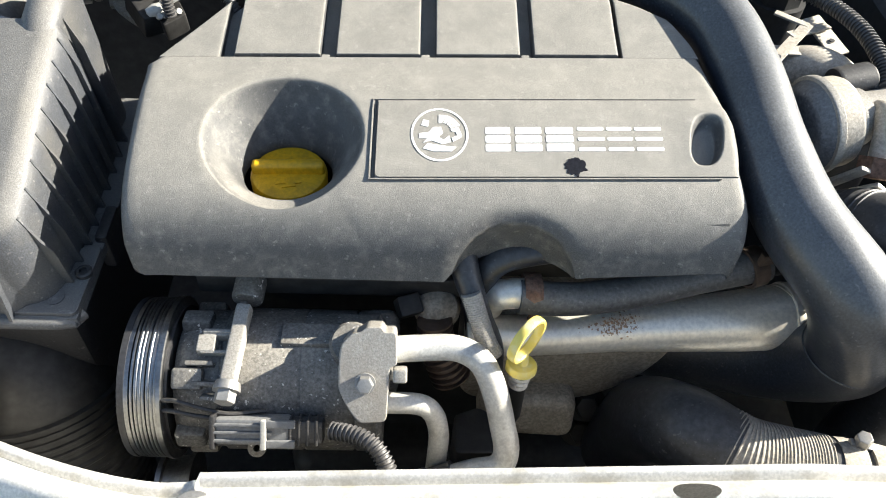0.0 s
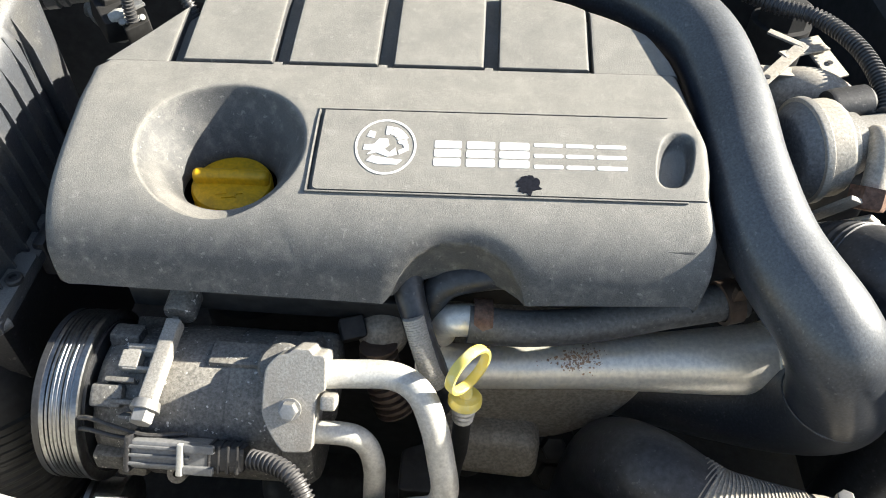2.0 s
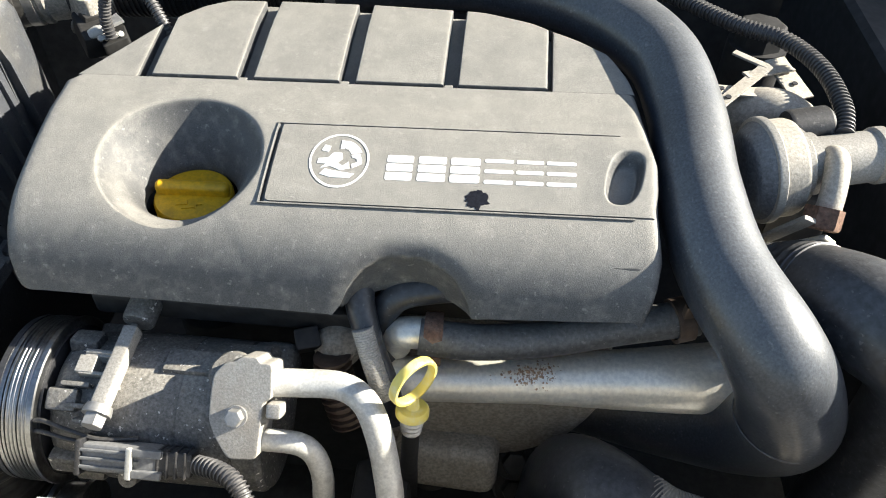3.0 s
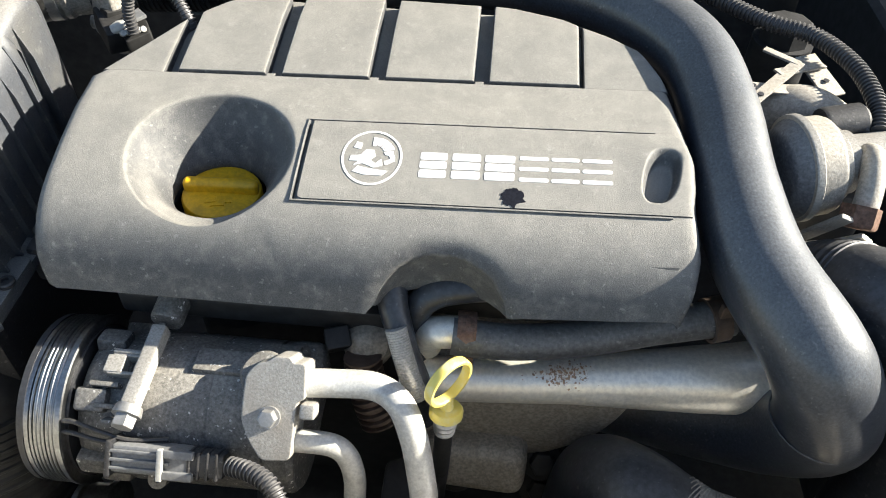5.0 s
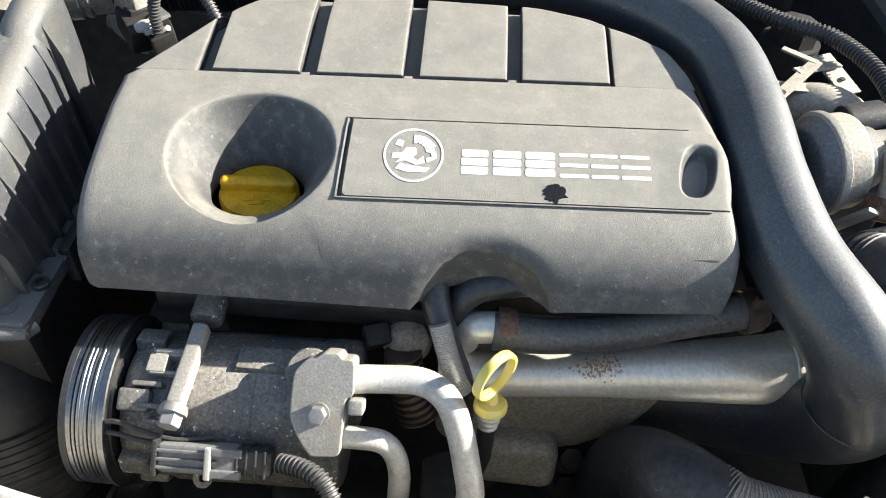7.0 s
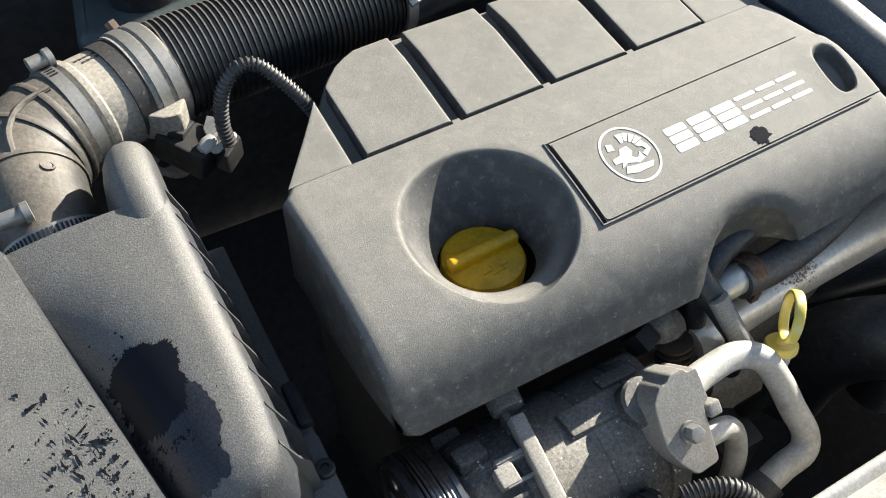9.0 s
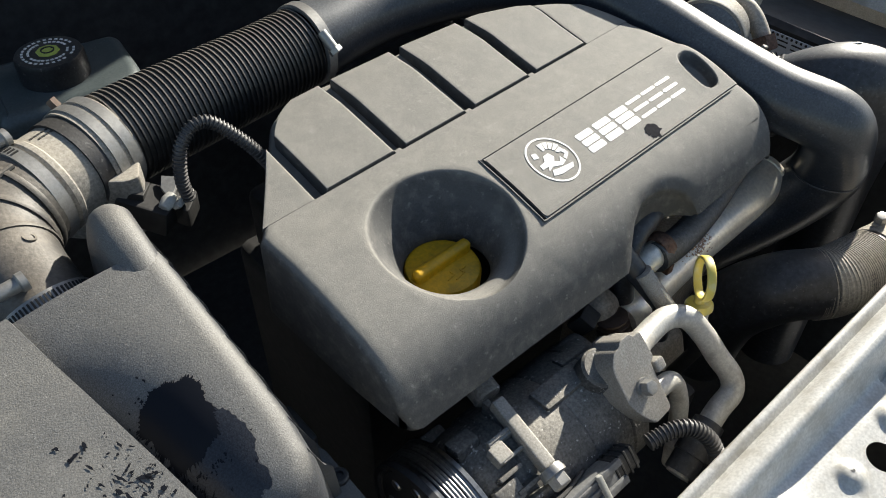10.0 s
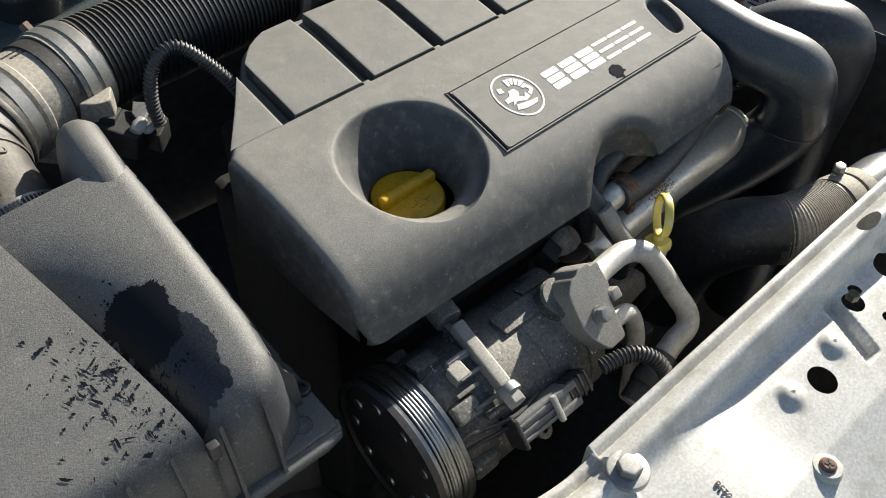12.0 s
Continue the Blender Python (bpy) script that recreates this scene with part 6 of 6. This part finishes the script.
sub("hose", tube([(0.3240, 0.4490, 0.9020), (0.3325, 0.4300, 0.9230), (0.3460, 0.4060, 0.9400), (0.3670, 0.3850, 0.9460), (0.3880, 0.3680, 0.9370), (0.4010, 0.3620, 0.9050), (0.4070, 0.364, 0.8123), (0.4050, 0.3600, 0.6825), (0.4000, 0.3550, 0.5337)], [0.0350, 0.0360, 0.0372, 0.0380, 0.0370, 0.0350, 0.0345, 0.035, 0.036], 8, 40), RUBBER, ch2)
sub("cuff", corrugate([(0.3240, 0.4490, 0.9020), (0.3282, 0.4397, 0.9127), (0.3325, 0.4300, 0.9230), (0.3390, 0.4180, 0.9322)], (0.0362, 0.0382), 0.0050, 0.0009, 40), RUBBER, ch2)
sub("mould_line", sweep(bmesh.new(), [(0.3325, 0.4360, 0.9575), (0.3500, 0.4140, 0.9758), (0.3720, 0.3900, 0.9840), (0.3930, 0.3740, 0.9740)], 0.0012, 6), RUBBER, ch2)

# lower hose to the radiator
lowh = thing("radiator_hose", (0.25, 0.31, 0.70), "black rubber radiator hose with a woven sleeve end and steel clamp", "hose")
LO = [(0.185, 0.360, 0.690), (0.186, 0.356, 0.740), (0.188, 0.344, 0.784), (0.203, 0.315, 0.8205), (0.238, 0.287, 0.8255), (0.280, 0.2765, 0.8250), (0.300, 0.272, 0.826)]
sub("hose", tube(LO, [0.0355, 0.0355, 0.0355, 0.0340, 0.0330, 0.0325, 0.032], 8, 40), RUBBER, lowh)
sub("sleeve", corrugate([(0.222, 0.2985, 0.8235), (0.238, 0.2870, 0.8255), (0.260, 0.2808, 0.8254), (0.280, 0.2765, 0.8252), (0.294, 0.2734, 0.8258)], (0.0345, 0.0336), 0.0026, 0.0007, 44), MAF_GREY, lowh, "woven grey sleeve")
sub("pipe", tube([(0.288, 0.2750, 0.8255), (0.33, 0.266, 0.827), (0.38, 0.262, 0.826), (0.44, 0.26, 0.81)], 0.0295, 6, 36), CHARGE, lowh)
for q, w in ((0.306, 0.009), (0.3265, 0.007)):
    sub("clamp_band", lathe([(0.028, -w), (0.0330, -w), (0.0336, 0.0), (0.0330, w), (0.028, w)], (q, 0.2708 - 0.2 * (q - 0.306), 0.8262), (1, -0.2, 0.03), 48, closed=True), MAF_GREY, lowh, "pale dusty clamp band")
sub("clamp_screw", prism(hexagon(0.006), 0.010, frame_of((0.315, 0.288, 0.856), (-0.2, 0.0, 1)), 0.0015), STEEL, lowh)
sub("screw_plate", box((0.024, 0.006, 0.004), pose(0.318, 0.287, 0.854, 0, 8, -10), 0.001), STEEL, lowh)

# ---- intake duct, its near-black holding the airbox's shade, and alloy boss ----
duct = thing("intake_duct", (-0.30, 0.34, 0.70), "black plastic intake duct with fine ribs, near-black for the shade below the airbox", "air duct")
sub("duct", tube([(-0.41, 0.42, 0.835), (-0.36, 0.395, 0.822), (-0.318, 0.366, 0.803), (-0.300, 0.345, 0.775), (-0.292, 0.328, 0.74)], [0.055, 0.055, 0.054, 0.053, 0.05], 8, 40), CAVITY, duct)
sub("ribs", corrugate([(-0.302, 0.350, 0.790), (-0.291, 0.328, 0.750), (-0.282, 0.309, 0.700), (-0.278, 0.30, 0.64)], 0.0545, 0.0062, 0.002, 48), CAVITY, duct)
boss = thing("alloy_boss", (-0.34, 0.315, 0.80), "pale cast alloy bolt boss behind the front panel", "bracket")
bx = Vector((0.1, -0.15, 1)).normalized()
post = sub("post", lathe([(0.0055, -0.02), (0.0055, 0.0024), (0.0105, 0.0024), (0.0125, 0.0), (0.0125, -0.07), (0.0055, -0.07)], (-0.340, 0.319, 0.8725), bx, 36, closed=True), ALLOY, boss)
sub_of("hex_socket", lathe([(0, -0.0075), (0.0058, -0.0075), (0.0058, -0.0065), (0, -0.0065)], (-0.340, 0.319, 0.8740), bx, 6), INK, post, boss, "dark hexagon socket")
sub("ear", prism(rounded([(0.002, -0.010), (0.021, -0.011), (0.023, 0.008), (0.008, 0.014)], 0.006, 5), 0.062, pose(-0.340, 0.320, 0.806), 0.004, 3), ALLOY, boss)
for k in range(3):
    sub("rib", box((0.0028, 0.0035, 0.045), pose(-0.333 + 0.0062 * k, 0.3085, 0.838), 0.0008), ALLOY, boss)

# auxiliary belt and lower pulley seen past the compressor
whole("tensioner", lathe([(0, 0), (0.03, 0), (0.03, 0.004), (0.026, 0.005), (0.026, 0.022), (0.03, 0.023), (0.03, 0.027), (0, 0.027)], (-0.213, 0.30, 0.735), (1, 0, 0), 40), PULLEY, "steel idler pulley below the compressor", "pulley")

# ---- fixings and markings on the front panel ----
def on_panel(x, y):
    d = panel_edge(x) - y
    return Vector((x, y, panel_z(d, x) + wobble(x, d)))


for x, y, r in ((-0.138, 0.2085, 0.0080), (-0.362, 0.272, 0.0095)):
    p = on_panel(x, y)
    bolt("hex_bolt", p + Vector((0, 0, 0.0035)), (0, 0.02, 1), r, 0.008, STEEL, "zinc-plated hexagon bolt on a washer in the front panel", washer=r * 1.7)
for x, y in ((-0.029, 0.129), (-0.300, 0.232)):
    p = on_panel(x, y)
    sc = thing("panel_screw", p, "rusty cross-head screw in a pale plastic grommet", "screw", "panel screws")
    sub("grommet", lathe([(0, -0.004), (0.0105, -0.004), (0.0105, 0.0015), (0.0090, 0.0030), (0.006, 0.0032), (0, 0.0028)], p, (0, 0.05, 1), 32), LIGHT_CLIP, sc)
    sub("screw_head", lathe([(0, 0.001), (0.0055, 0.001), (0.0055, 0.0042), (0.0040, 0.0055), (0, 0.0055)], p, (0, 0.05, 1), 24), RUST, sc)
    for a in (0, 90):
        sub("slot", box((0.006, 0.0012, 0.0012), pose(p.x, p.y, p.z + 0.0053, 0, 0, 35 + a)), INK, sc)
for x, y in ((-0.003, 0.172), (0.056, 0.175)):
    p = on_panel(x, y)
    tagged(part("panel_eyelet", lathe([(0, -0.003), (0.0016, -0.003), (0.0016, 0.0002), (0, 0.0002)], p + Vector((0.0012, 0.0012, 0)), (0, 0, 1), 18), INK), "small dark punched hole in the front panel", "hole")
# bolt end standing in the keyhole
bolt("hex_bolt", (0.119, 0.190, 0.897), (0, 0, 1), 0.005, 0.006, STEEL, "small bolt end in the panel's keyhole", washer=0.0)


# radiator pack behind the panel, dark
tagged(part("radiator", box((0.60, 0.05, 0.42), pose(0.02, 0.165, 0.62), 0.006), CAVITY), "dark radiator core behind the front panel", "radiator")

# label on the inner wing
lab = thing("wing_label", (0.4985, 0.50, 0.85), "pale blue printed paper label on the inner wing", "label")
sub("paper", box((0.0008, 0.125, 0.05), pose(0.4978, 0.505, 0.872), 0.0), LABEL, lab)
for k in range(6):
    for j in range(2):
        sub("print_bar", box((0.0006, 0.014, 0.0018), pose(0.4972, 0.455 + 0.019 * k, 0.889 - 0.006 * j)), INK, lab)
for k in range(20):
    sub("edge_mark", box((0.0006, 0.0028, 0.003), pose(0.4972, 0.446 + 0.0062 * k, 0.8945)), INK, lab)
sub("frame_bar", box((0.0006, 0.001, 0.026), pose(0.4972, 0.524, 0.866)), INK, lab)


def lettering(name, body, size, m, mat, parent, label=""):
    """Raised letters as a mesh."""
    cu = bpy.data.curves.new(name, "FONT")
    cu.body, cu.size, cu.extrude = body, size, 0.0003
    tmp = new(name + "_curve", cu)
    bpy.context.view_layer.update()
    me = bpy.data.meshes.new_from_object(tmp.evaluated_get(bpy.context.evaluated_depsgraph_get()))
    bpy.data.objects.remove(tmp)
    me.transform(m)
    me.materials.clear()
    me.materials.append(mat)
    ob = new(name, me)
    if parent is not None:
        under(ob, parent)
    return tagged(ob, label)


p = on_panel(-0.0975, 0.157)
nd = (on_panel(-0.090, 0.160) - p).cross(on_panel(-0.0975, 0.170) - p).normalized()
nd = nd if nd.z > 0 else -nd
xd = Vector((math.cos(radians(83)), math.sin(radians(83)), 0))
xd = (xd - nd * xd.dot(nd)).normalized()
tm = Matrix((xd, nd.cross(xd), nd)).transposed().to_4x4()
tm.translation = p + nd * 0.0009
tagged(lettering("stamped_number", "0238", 0.0062, tm, SMEAR, None), "faint stamped digits on the front panel", "marking")
lettering("print_letters", "YT", 0.016, Matrix(((0, 0, -1, 0.4972), (-1, 0, 0, 0.516), (0, 1, 0, 0.862), (0, 0, 0, 1))), INK, lab)
